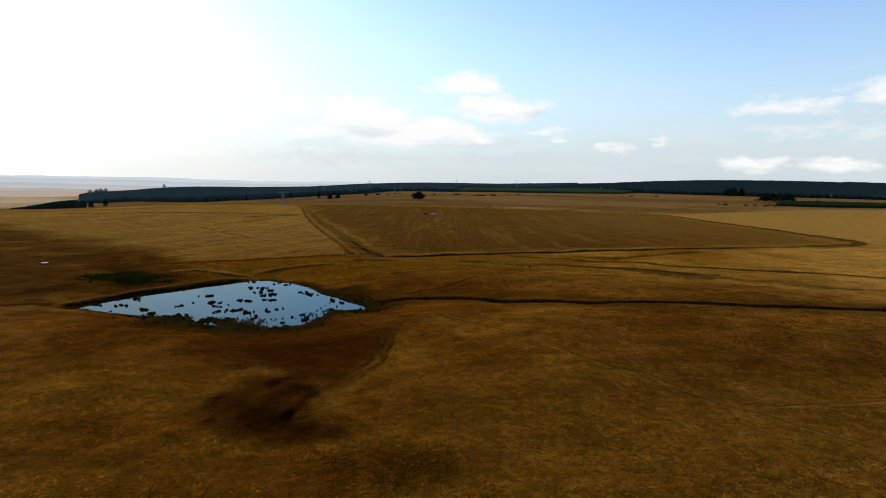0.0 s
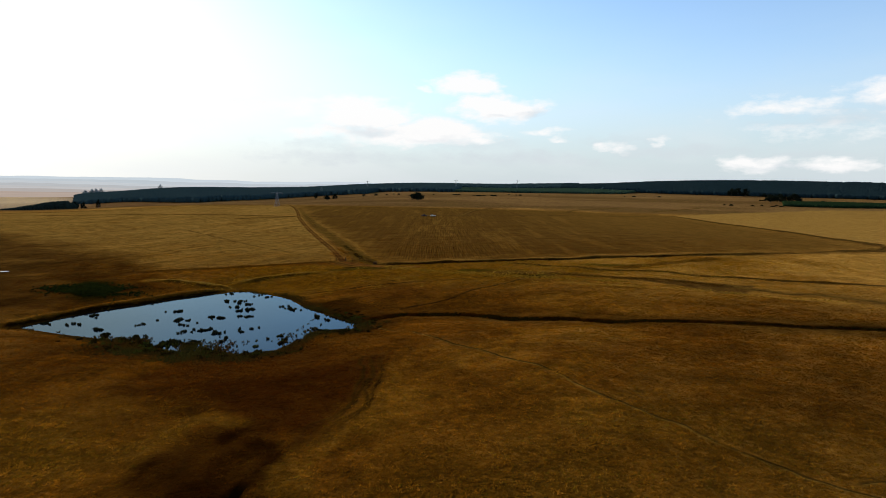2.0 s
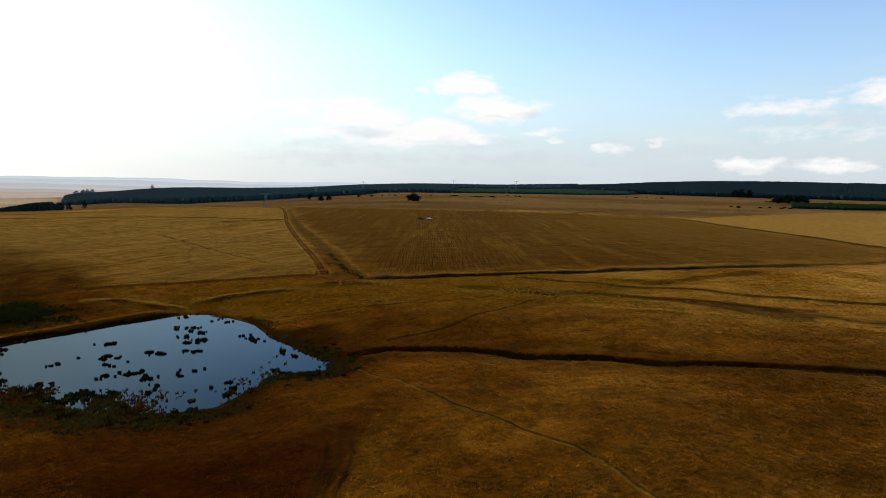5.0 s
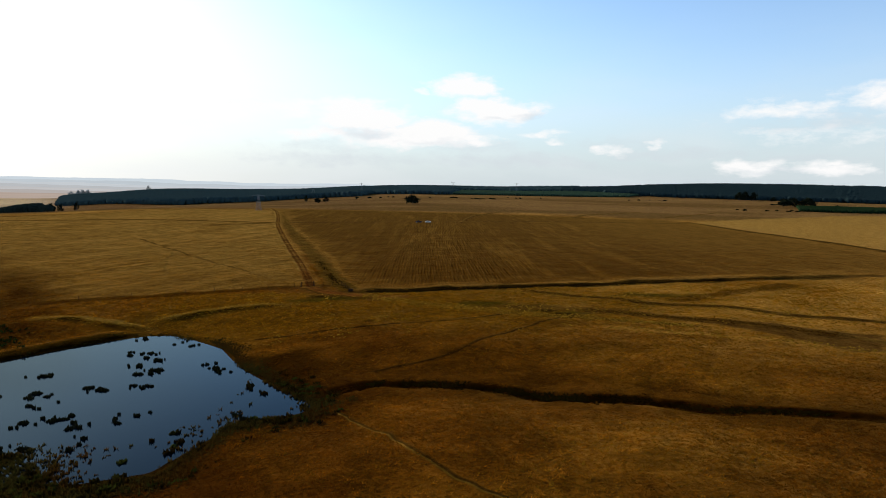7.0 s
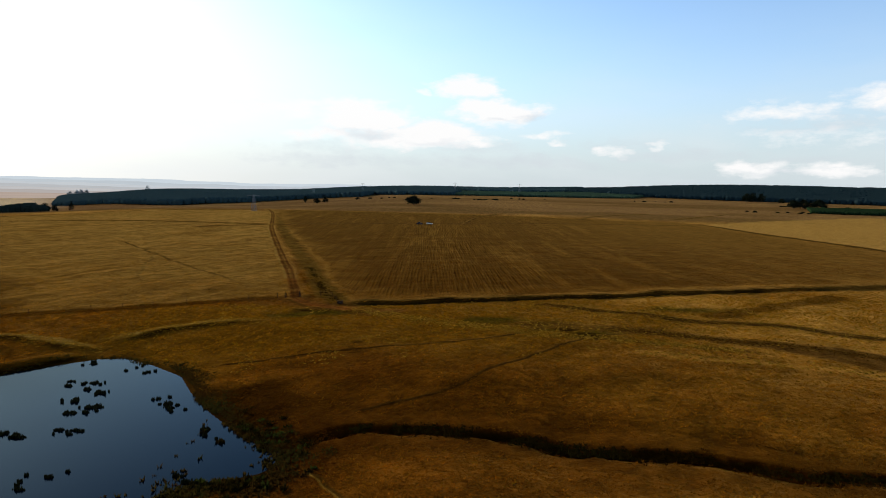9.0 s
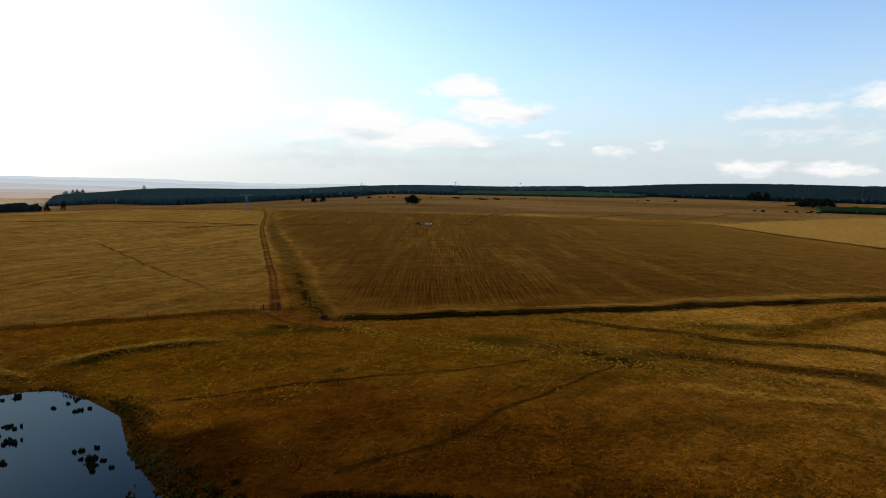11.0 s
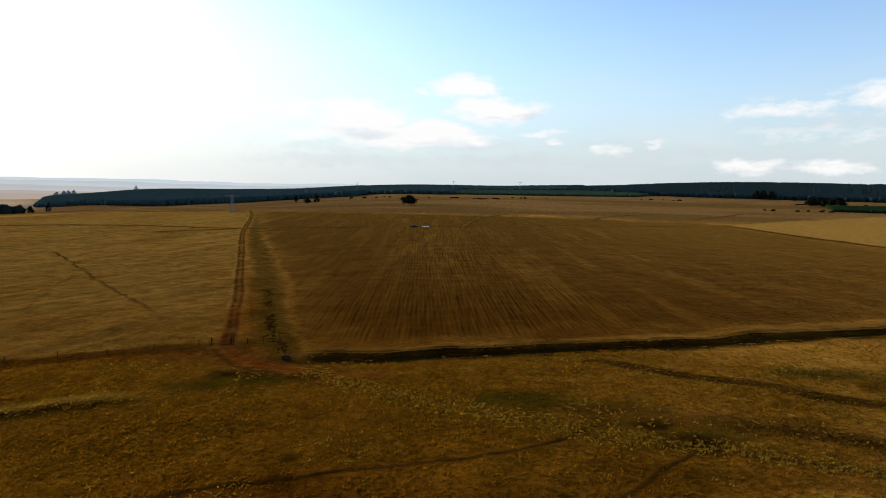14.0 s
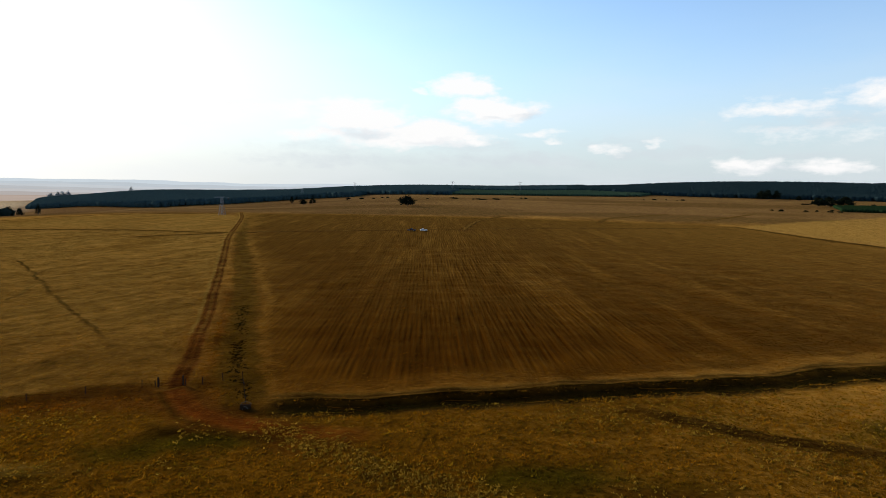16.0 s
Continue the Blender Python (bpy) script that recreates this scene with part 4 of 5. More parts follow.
pale = (rng.random(len(tx)) ** 4)[:, None]               # a few bleached and a few olive tufts among the brown
olive = (rng.random(len(tx)) ** 5)[:, None]
straw = tone * shade[:, None] * np.where(big, 1.9, 1.62)[:, None] * (np.array((0.98, 0.99, 0.85)) + pale * np.array((0.45, 0.60, 1.2)) + olive * np.array((-0.35, 0.05, 0.1)))
grass = tufts("dry_grass", tx, ty, (0.055 + 0.06 * tall) * (0.5 + 0.5 * gust + 0.4 * clump) * (1 + 0.45 * sstep(195, 212, ty) * (1 - sstep(244, 250, ty))) * np.where(big, 1.5, 1.0), (0.20 + 0.22 * rng.random(len(tx))) * np.where(big, 1.4, 1.0), straw, BLADES, 3, 0.95)
print("tufts", len(tx))
tagged(grass, "dry golden tussock grass covering the veld", "grass", kind="stuff")

# marsh plants along the near shore and round the pond
rng = np.random.default_rng(11)
n = 85000
tx, ty = -104 + 94 * rng.random(n), 126 + 92 * rng.random(n)
p = poly_dist(tx, ty, POND) + 1.5 * soft_noise(tx, ty, 5)
near_bank = sstep(-14, 10, 0.75 * (tx + 50) - (ty - 158))
thick = np.where(p < 0, (1 - sstep(0, 4 + 7 * near_bank, -p)) * near_bank * sstep(-0.45, 0.25, soft_noise(tx, ty, 7)), (1 - sstep(0, 3 + 9 * np.maximum(near_bank * (1 - 0.5 * sstep(-34, -24, tx)), 0.3 * sstep(-52, -44, tx)), p)) * (0.3 + 0.7 * np.maximum(near_bank, sstep(-52, -44, tx))))
thick *= (0.25 + 0.75 * sstep(-90, -62, tx)) * np.where(p < 0, 1 - 0.9 * sstep(-50, -40, tx), 1)
keep = rng.random(n) < thick
tx, ty = tx[keep], ty[keep]
mix = np.clip(0.5 + 0.6 * soft_noise(tx, ty, 6) + 0.25 * rng.standard_normal(len(tx)), 0, 1)[:, None]
marsh = tufts("marsh_plants", tx, ty, 0.15 + 0.35 * rng.random(len(tx)), 0.28 + 0.3 * rng.random(len(tx)), np.array((0.040, 0.018, 0.003)) * (1 - mix) + np.array((0.028, 0.024, 0.005)) * mix, BLADES, 5, 0.6, 12, np.maximum(height(tx, ty), WATER))
tagged(marsh, "dark green and brown sedge crowding the pond margin", "marsh plants", kind="stuff")

rng = np.random.default_rng(23)
n = 5200
tx, ty = -100 + 92 * rng.random(n), 124 + 60 * rng.random(n)
p = poly_dist(tx, ty, POND) + 1.5 * soft_noise(tx, ty, 6)
near_bank = sstep(-14, 10, 0.75 * (tx + 50) - (ty - 158))
keep = rng.random(n) < near_bank * sstep(-8, -2, p) * (1 - sstep(1, 8, p)) * sstep(-0.5, 0.3, soft_noise(tx, ty, 4)) * (0.25 + 0.75 * sstep(-90, -55, tx)) * np.where(p < 0, 1 - 0.9 * sstep(-50, -40, tx), 1)
tx, ty = tx[keep], ty[keep]
mix = (rng.random(len(tx)) ** 3)[:, None]
hummocks = tufts("sedge_hummocks", tx, ty, 0.3 + 0.35 * rng.random(len(tx)), 0.7 + 0.6 * rng.random(len(tx)), np.array((0.010, 0.006, 0.001)) * (1 - mix) + np.array((0.028, 0.036, 0.006)) * mix, BLADES, 14, 0.5, 24, np.maximum(height(tx, ty), WATER))
tagged(hummocks, "rounded dark sedge hummocks along the boggy shore", "sedge", kind="stuff")

# dark sedge in the stream gully, the field ditch and the damp strip beside the road
rng = np.random.default_rng(13)
lines = ((DITCH[1:7], 1.5, 1100, 0.26), (DITCH[6:12], 1.2, 700, 0.2), (EDGE_DITCH[2:9], 1.6, 900, 0.2), (STRIP[1:4], 1.1, 500, 0.13), (STRIP[:2], 1.4, 120, 0.14))
px, py, ph = [], [], []
for line, wide, count, tall_here in lines:
    k = rng.random(count) * (len(line) - 1)
    i = np.minimum(k.astype(int), len(line) - 2)
    a, b = np.array(line)[i], np.array(line)[i + 1]
    px.append(a[:, 0] + (b - a)[:, 0] * (k - i) + wide * 0.6 * rng.standard_normal(count))
    py.append(a[:, 1] + (b - a)[:, 1] * (k - i) + wide * 0.6 * rng.standard_normal(count))
    ph.append(tall_here * (0.5 + rng.random(count)))
px, py, ph = np.concatenate(px), np.concatenate(py), np.concatenate(ph)
keep = (poly_dist(px, py, POND) > 0) & (soft_noise(px, py, 4) > -0.35)
px, py, ph = px[keep], py[keep], ph[keep]
green = np.clip(0.4 + 0.5 * soft_noise(px, py, 8), 0, 1)[:, None]
sedge = tufts("ditch_sedge", px, py, ph, 0.5, np.array((0.014, 0.007, 0.001)) * (1 - green) + np.array((0.016, 0.014, 0.003)) * green, BLADES, 4, 0.5, 14)
tagged(sedge, "dark sedge growing in the ditches", "sedge", kind="stuff")

# pale tussocks along the old furrow in the vlei
rng = np.random.default_rng(17)
pick = []
for line, count, spread in ((PALE, 1900, 1.5), (SEEP, 700, 1.3), (VLEI_TRACK[:6], 900, 2.6), (PALE_LINE, 500, 1.2), (CHANNEL[:5], 300, 2.2), (BANK_TWO, 500, 1.6), (BANK, 300, 1.2)):
    mid, side = smooth_line(line, 0.02)
    pick.append(mid[rng.integers(len(mid), size=count)] + rng.standard_normal((count, 2)) * spread)
field = np.stack([-60 + 160 * rng.random(9000), 196 + 48 * rng.random(9000)], 1)
pick.append(field[soft_noise(field[:, 0], field[:, 1], 7) + 0.6 * soft_noise(field[:, 0], field[:, 1], 2.5) > 0.45])
pick = np.concatenate(pick)
pick = pick[(poly_dist(pick[:, 0], pick[:, 1], STUBBLE) > 2) & (poly_dist(pick[:, 0], pick[:, 1], POND) > 3)]
count = len(pick)
pale_tuft = np.array((0.34, 0.190, 0.018)) * (0.25 + 0.85 * rng.random(count))[:, None]
tagged(tufts("pale_tussocks", pick[:, 0], pick[:, 1], 0.13 + 0.12 * rng.random(count), 0.4, pale_tuft, BLADES, 5, 0.7, 18), "pale straw tussocks in a line through the sedge", "tussocks", kind="stuff")

# rank green growth round the seep on the dark slope
rng = np.random.default_rng(29)
px, py = -104 + 6.5 * rng.standard_normal(1500), 197 + 3.6 * rng.standard_normal(1500)
px = px - 0.5 * (py - 197)
keep = soft_noise(px, py, 3) > -0.5
px, py = px[keep], py[keep]
rank = np.array((0.010, 0.014, 0.003)) * (0.5 + rng.random(len(px)))[:, None]
tagged(tufts("rank_sedge", px, py, 0.25 + 0.4 * rng.random(len(px)), 0.7, rank, BLADES, 6, 0.6, 30), "dark green rank sedge round a seep on the slope", "sedge", kind="stuff")

# clods and dead stalks in the ploughed strip and the drainage line
rng = np.random.default_rng(19)
px, py = [], []
for line, wide, count in ((VLEI_TRACK[:7], 1.1, 5200), (CHANNEL[2:8], 1.6, 2600)):
    mid, side = smooth_line(line, 0.05)
    q = mid[rng.integers(len(mid), size=count)] + wide * 0.7 * rng.standard_normal((count, 2))
    px.append(q[:, 0])
    py.append(q[:, 1])
px, py = np.concatenate(px), np.concatenate(py)
clod_tone = np.array((0.075, 0.029, 0.003)) * (0.25 + 1.7 * rng.random(len(px)) ** 2)[:, None]
tagged(tufts("ploughed_stalks", px, py, 0.10 + 0.12 * rng.random(len(px)), 0.3, clod_tone, BLADES, 4, 0.9, 20), "dead brown stalks in the ploughed strip", "stalks", kind="stuff")

# clumps of reeds standing in the water
REED_CLUMPS = [
    (-66, 150, 5), (-71, 161, 2), (-70, 177, 5), (-66, 168, 3), (-64, 169, 2), (-57, 171, 6), (-55, 158, 5), (-51, 155, 3), (-59, 155, 3), (-57, 147, 5), (-53, 146, 5), (-58, 146, 4), (-54, 140, 3),
    (-44, 159, 4), (-47, 158, 2), (-61, 192, 2), (-58, 192, 4), (-50, 173, 5), (-54, 188, 4), (-43, 187, 3), (-41, 182, 3), (-39, 183, 3), (-30, 172, 3), (-29, 160, 3), (-87, 160, 4), (-88, 169, 2),
    (-75, 151, 2), (-79, 156, 2), (-78, 147, 4), (-62, 144, 3), (-55, 201, 2), (-51, 200, 2), (-53, 180, 5), (-56, 184, 4), (-66, 203, 2), (-61, 163, 3), (-47, 150, 4), (-94, 161, 3),
]


def reed_mesh(seed, size, long):
    rng = np.random.default_rng(seed)
    v = []
    for i in range(70):
        a, r = rng.random() * 6.283, size * rng.random() ** 0.6
        x, y = math.cos(a) * r * long, math.sin(a) * r * 0.7 + 0.25 * math.sin(3 * a) * r
        f, w, h = rng.random() * 3.14, 0.10 + 0.12 * rng.random(), (0.18 + 0.32 * rng.random()) * (1.25 - 0.8 * (r / size) ** 2)
        t = a + rng.standard_normal() * 0.8
        v += [(x - math.cos(f) * w, y - math.sin(f) * w, -0.1), (x + math.cos(f) * w, y + math.sin(f) * w, -0.1), (x + math.cos(t) * 0.4 * h, y + math.sin(t) * 0.4 * h, h)]
    me = sheet_mesh("reed_clump", np.array(v), np.arange(len(v)).reshape(-1, 3))
    me.materials.append(REED)
    return me


rng = np.random.default_rng(21)
reed_kinds = [reed_mesh(30 + i, s, w) for i, (s, w) in enumerate(((0.32, 1.0), (0.42, 1.4), (0.62, 1.1), (0.32, 1.3), (0.42, 1.7), (0.24, 1.0)))]
for cx, cy, count in REED_CLUMPS:
    for i in range(count + count // 2):
        x, y = cx + 1.3 * rng.standard_normal(), cy + 1.1 * rng.standard_normal()
        if poly_dist(np.array([x]), np.array([y]), POND)[0] > -0.5:
            continue
        reed = new("reed_clump", reed_kinds[int(rng.integers(6))])
        big = 0.4 + 0.75 * rng.random() ** 1.5
        reed.matrix_world = pose(x, y, WATER, 0, 0, rng.random() * 50 - 25) @ Matrix.Diagonal((big * (0.8 + 0.9 * rng.random()), big, 0.5 + 0.6 * big, 1))
        tagged(reed, "dark clump of reeds standing in the pond", "reeds", "reed clumps in the pond")

# ---- woods ----


def forest(name, label, spots, tall, material, seed, taper=None):
    """Many small conical trees in one mesh, each with uneven tiers."""
    rng = np.random.default_rng(seed)
    x, y = spots[:, 0], spots[:, 1]
    n, sides = len(x), 5
    h = tall * (0.86 + 0.22 * rng.random(n)) * (1 + 0.12 * soft_noise(x, y, 120)) * (0.25 + 0.75 * sstep(taper[0], taper[1], x / y) if taper else 1)
    r = h * (0.40 + 0.2 * rng.random(n))
    z = height(x, y)
    verts = np.empty((n, 2 * sides + 1, 3))
    for i in range(sides):
        a = 6.283 * i / sides + rng.random(n)
        r1, r2 = r * (0.4 + 0.3 * rng.random(n)), r * (0.75 + 0.4 * rng.random(n))
        verts[:, i] = np.stack([x + np.cos(a) * r1, y + np.sin(a) * r1, z + h * (0.02 + 0.12 * rng.random(n))], 1)
        verts[:, sides + i] = np.stack([x + np.cos(a) * r2, y + np.sin(a) * r2, z + h * (0.42 + 0.25 * rng.random(n))], 1)
    verts[:, -1] = np.stack([x + 0.1 * r, y, z + h * 0.97], 1)
    tri = []
    for i in range(sides):
        j = (i + 1) % sides
        tri += [(i, j, sides + j), (i, sides + j, sides + i), (sides + i, sides + j, 2 * sides)]
    tri = np.array(tri)
    faces = (tri[None] + (np.arange(n) * (2 * sides + 1))[:, None, None]).reshape(-1, 3)
    me = sheet_mesh(name, verts.reshape(-1, 3), faces)
    me.polygons.foreach_set("use_smooth", np.ones(len(faces), bool))
    me.materials.append(material)
    return tagged(new(name, me), label, "forest", kind="stuff")


def wood_spots(seed, count, near, far, left, right, ragged=40):
    """Random places between two depths and two slants (x over y), with ragged edges."""
    rng = np.random.default_rng(seed)
    u = left + (right - left) * rng.random(count)
    if not isinstance(near, (int, float)):
        near = np.interp(u, [p[0] for p in near], [p[1] for p in near])
    y = near + (far - near) * rng.random(count)
    x = u * y
    keep = (y > near + ragged * (1 + soft_noise(x, y, 90))) & (u < right - 0.03 * (1 + soft_noise(y, x, 120)))
    return np.stack([x[keep], y[keep]], 1)


forest("pine_forest", "dark blue-green pine forest beyond the hay field", wood_spots(1, 30000, ((-0.61, 1440), (-0.5, 1330), (-0.4, 1150), (-0.3, 1230), (-0.2, 1360), (-0.1, 1300)), 1950, -0.604, -0.09, 15), 12, NEEDLES, 41, (-0.63, -0.585))
forest("pine_forest", "dark pine plantation along the skyline", np.concatenate([wood_spots(3, 12000, 1640, 2050, -0.20, 0.26), wood_spots(31, 4500, 1400, 1640, -0.20, 0.06)]), 10, NEEDLES, 42)
forest("pine_forest", "tall dark pine forest on the far ridge", np.concatenate([wood_spots(4, 22000, ((0.20, 1650), (0.3, 1500), (0.5, 1390), (0.7, 1330), (1.0, 1300)), 1800, 0.20, 1.0, 12)]), 11, FAR_PINE, 43)
forest("young_plantation", "lighter green young plantation below the ridge", wood_spots(6, 8500, 1430, 1640, 0.02, 0.34, 15), 6, YOUNG_FAR, 44)
forest("young_plantation", "green strip of young trees beside the pale field", wood_spots(7, 7500, 895, 1010, 0.565, 1.05, 10), 5, YOUNG, 45)
forest("tree_belt", "dark belt of trees at the end of the hay field", np.concatenate([wood_spots(8, 1300, 960, 1040, -0.72, -0.605, 5), wood_spots(81, 300, 1040, 1100, -0.62, -0.57, 5)]), 15, BELT, 46, (-0.74, -0.62))


def tree(seed, tall, wide, label, x, y, crown_from=0.12, leaves=1500, foliage=None):
    """A tapered trunk with limbs, and a crown of leaf clumps with gaps."""
    rng = np.random.default_rng(seed)
    root = tagged(new("tree"), label, "tree")
    root.matrix_world = pose(x, y, ground_z(x, y) - 0.1, 0, 0, seed * 40)
    bm = bmesh.new()
    ends = []

    def limb(a, b, r1, r2):
        a, b = Vector(a), Vector(b)
        side = (b - a).orthogonal().normalized()
        other = (b - a).normalized().cross(side)
        rings = [[bm.verts.new(p + (side * math.cos(t) + other * math.sin(t)) * r) for t in (k * 1.0472 for k in range(6))] for p, r in ((a, r1), (b, r2))]
        for k in range(6):
            bm.faces.new((rings[0][k], rings[0][(k + 1) % 6], rings[1][(k + 1) % 6], rings[1][k]))
    top = (0.03 * tall, 0, tall * 0.75)
    limb((0, 0, 0), (0.01 * tall, 0, tall * 0.35), tall * 0.035, tall * 0.026)
    limb((0.01 * tall, 0, tall * 0.35), top, tall * 0.026, tall * 0.010)
    for i in range(7):
        a, z = i * 2.4 + rng.random(), tall * (crown_from + 0.06 * i)
        end = (math.cos(a) * wide * 0.36, math.sin(a) * wide * 0.36, z + tall * 0.16)
        limb((0.01 * tall, 0, z), end, tall * 0.012, tall * 0.004)
        ends.append(end)
    part("trunk", bm, BARK, root)
    ends += [top, (0, 0, tall * 0.85)]
    v, f = [], []
    for i in range(leaves):
        c = np.array(ends[int(rng.integers(len(ends)))]) + rng.standard_normal(3) * np.array((wide * 0.13, wide * 0.13, tall * 0.075))
        s = 0.045 * wide * (0.6 + 0.9 * rng.random())
        d1, d2 = rng.standard_normal(3), rng.standard_normal(3)
        d1, d2 = d1 / np.linalg.norm(d1), d2 / np.linalg.norm(d2)
        k = len(v)
        v += [c - s * d1, c + s * d2, c + s * d1, c - s * d2 * 0.8]
        f.append((k, k + 1, k + 2, k + 3))
    me = sheet_mesh("crown", np.array(v), np.array(f))
    me.materials.append(foliage or LEAVES)
    crown = new("crown", me)
    crown.parent = root
    return root


tree(1, 12, 16, "broad dark tree standing alone in the grassland", -32, 848)
tree(2, 9, 9, "dark shrubby tree beside a smaller bush on the grassland", -193, 1040)
tree(3, 13, 7, "upright dark tree at the edge of the grassland", -233, 1138)
tree(4, 10, 8, "small dark tree near the forest edge", -182, 1052)
for i, (x, y, tall, wide) in enumerate(((-640, 1065, 17, 11), (-628, 1072, 14, 9), (-655, 1060, 15, 10), (-612, 1090, 19, 7))):
    tree(10 + i, tall, wide, "tall dark tree in the belt by the hay field", x, y)
for i, (x, y, tall, wide) in enumerate(((-1168, 1990, 21, 17), (-1152, 2000, 24, 18), (-1136, 1995, 25, 18), (-1122, 2000, 25, 18), (-880, 1900, 27, 12))):
    tree(20 + i, tall, wide, "large old gum tree rising above the forest", x, y, foliage=GUM_HAZED)
for i, (x, y, tall, wide) in enumerate(((640, 1330, 19, 16), (655, 1335, 21, 16), (670, 1330, 19, 15), (560, 1030, 14, 18), (578, 1035, 15, 18), (600, 1030, 16, 20), (690, 1290, 10, 9))):
    tree(30 + i, tall, wide, "dark tree in the grassland below the ridge", x, y)


def shrub(seed, tall, wide, x, y, label):
    """A low dark bush: short stems under a loose heap of leaf clumps."""
    rng = np.random.default_rng(seed)
    root = tagged(new("shrub"), label, "shrub")
    root.matrix_world = pose(x, y, ground_z(x, y) - 0.05, 0, 0, seed * 70)
    v, f = [], []
    for i in range(150):
        a, r, q = rng.random() * 6.283, rng.random() ** 0.5, rng.random()
        c = np.array((math.cos(a) * r * wide * 0.5, math.sin(a) * r * wide * 0.4, tall * (0.08 + 0.85 * q * (1 - 0.5 * r * r))))
        s = 0.09 * wide * (0.5 + rng.random())
        d1, d2 = rng.standard_normal(3), rng.standard_normal(3)
        d1, d2 = d1 / np.linalg.norm(d1), d2 / np.linalg.norm(d2)
        k = len(v)
        v += [c - s * d1, c + s * d2, c + s * d1, c - s * d2]
        f.append((k, k + 1, k + 2, k + 3))
    me = sheet_mesh("foliage", np.array(v), np.array(f))
    me.materials.append(LEAVES)
    new("foliage", me).parent = root
    return root


rng = np.random.default_rng(51)
for cx, cy, count, spread in ((20, 1150, 7, 34), (70, 1180, 6, 30), (-120, 1190, 7, 40), (150, 1240, 6, 40), (430, 1230, 6, 40), (480, 905, 9, 45), (640, 1120, 5, 40)):
    for i in range(count):
        shrub(int(rng.integers(9999)), 1.0 + 1.8 * rng.random(), 3 + 5 * rng.random(), cx + spread * rng.standard_normal(), cy + 12 * rng.standard_normal(), "low dark bush on the far grassland")

# hills that close the view far off, each ridge paler than the one before
RIDGES = 7
for i in range(RIDGES):
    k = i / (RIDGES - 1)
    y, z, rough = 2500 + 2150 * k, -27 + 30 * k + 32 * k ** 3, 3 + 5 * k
    # distance haze put into colour and emission, paler and bluer ridge by ridge
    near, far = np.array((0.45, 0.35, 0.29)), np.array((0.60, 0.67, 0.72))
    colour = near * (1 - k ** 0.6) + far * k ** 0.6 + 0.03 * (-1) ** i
    m, nn, ll, b = nodes_of("far_haze")
    tex, grain, ramp, place = nn.new("ShaderNodeTexCoord"), nn.new("ShaderNodeTexNoise"), nn.new("ShaderNodeMix"), nn.new("ShaderNodeMapping")
    place.inputs["Scale"].default_value = (0.004, 0.004, 0.12)
    ll.new(tex.outputs["Object"], place.inputs["Vector"])
    ll.new(place.outputs[0], grain.inputs["Vector"])
    grain.inputs["Scale"].default_value, grain.inputs["Detail"].default_value = 1.5, 6
    ramp.data_type = "RGBA"
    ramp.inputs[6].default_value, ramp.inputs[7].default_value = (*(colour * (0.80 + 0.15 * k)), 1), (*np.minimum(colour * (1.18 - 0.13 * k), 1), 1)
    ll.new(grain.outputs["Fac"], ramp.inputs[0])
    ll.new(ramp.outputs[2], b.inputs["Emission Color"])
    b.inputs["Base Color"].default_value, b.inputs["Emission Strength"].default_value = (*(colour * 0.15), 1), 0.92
    b.inputs["Roughness"].default_value, b.inputs["Specular IOR Level"].default_value = 1.0, 0.0
    xs = np.linspace(-4700, 400, 200)
    tops = z + rough * soft_noise(xs, xs * 0 + 70 * i, 700) + 0.5 * rough * soft_noise(xs, xs * 0 + 70 * i, 160) + 0.2 * rough * soft_noise(xs, xs * 0 + 70 * i, 40)
    tops -= 40 * sstep(-700, 300, xs)
    ys = np.sqrt(np.maximum(y * y * 1.12 - xs * xs * 0.55, 1e6))
    v = np.concatenate([np.stack([xs, ys, tops * 0 - 90], 1), np.stack([xs, ys, tops], 1), np.stack([xs * 1.01, ys * 1.01, tops * 0 - 90], 1)])
    q = np.arange(199)
    f = np.concatenate([np.stack([q, q + 1, q + 201, q + 200], 1), np.stack([q + 200, q + 201, q + 401, q + 400], 1)])
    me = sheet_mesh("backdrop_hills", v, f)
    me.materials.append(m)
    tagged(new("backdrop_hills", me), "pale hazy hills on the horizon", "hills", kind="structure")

# ---- power line ----


def strut(bm, a, b, r):
    a, b = Vector(a), Vector(b)
    side = (b - a).orthogonal().normalized() * r
    other = (b - a).normalized().cross(side)
    lo = [bm.verts.new(a + s) for s in (side, other, -side, -other)]
    hi = [bm.verts.new(b + s) for s in (side, other, -side, -other)]
    for k in range(4):
        bm.faces.new((lo[k], lo[(k + 1) % 4], hi[(k + 1) % 4], hi[k]))
    bm.faces.new(lo[::-1])
    bm.faces.new(hi)


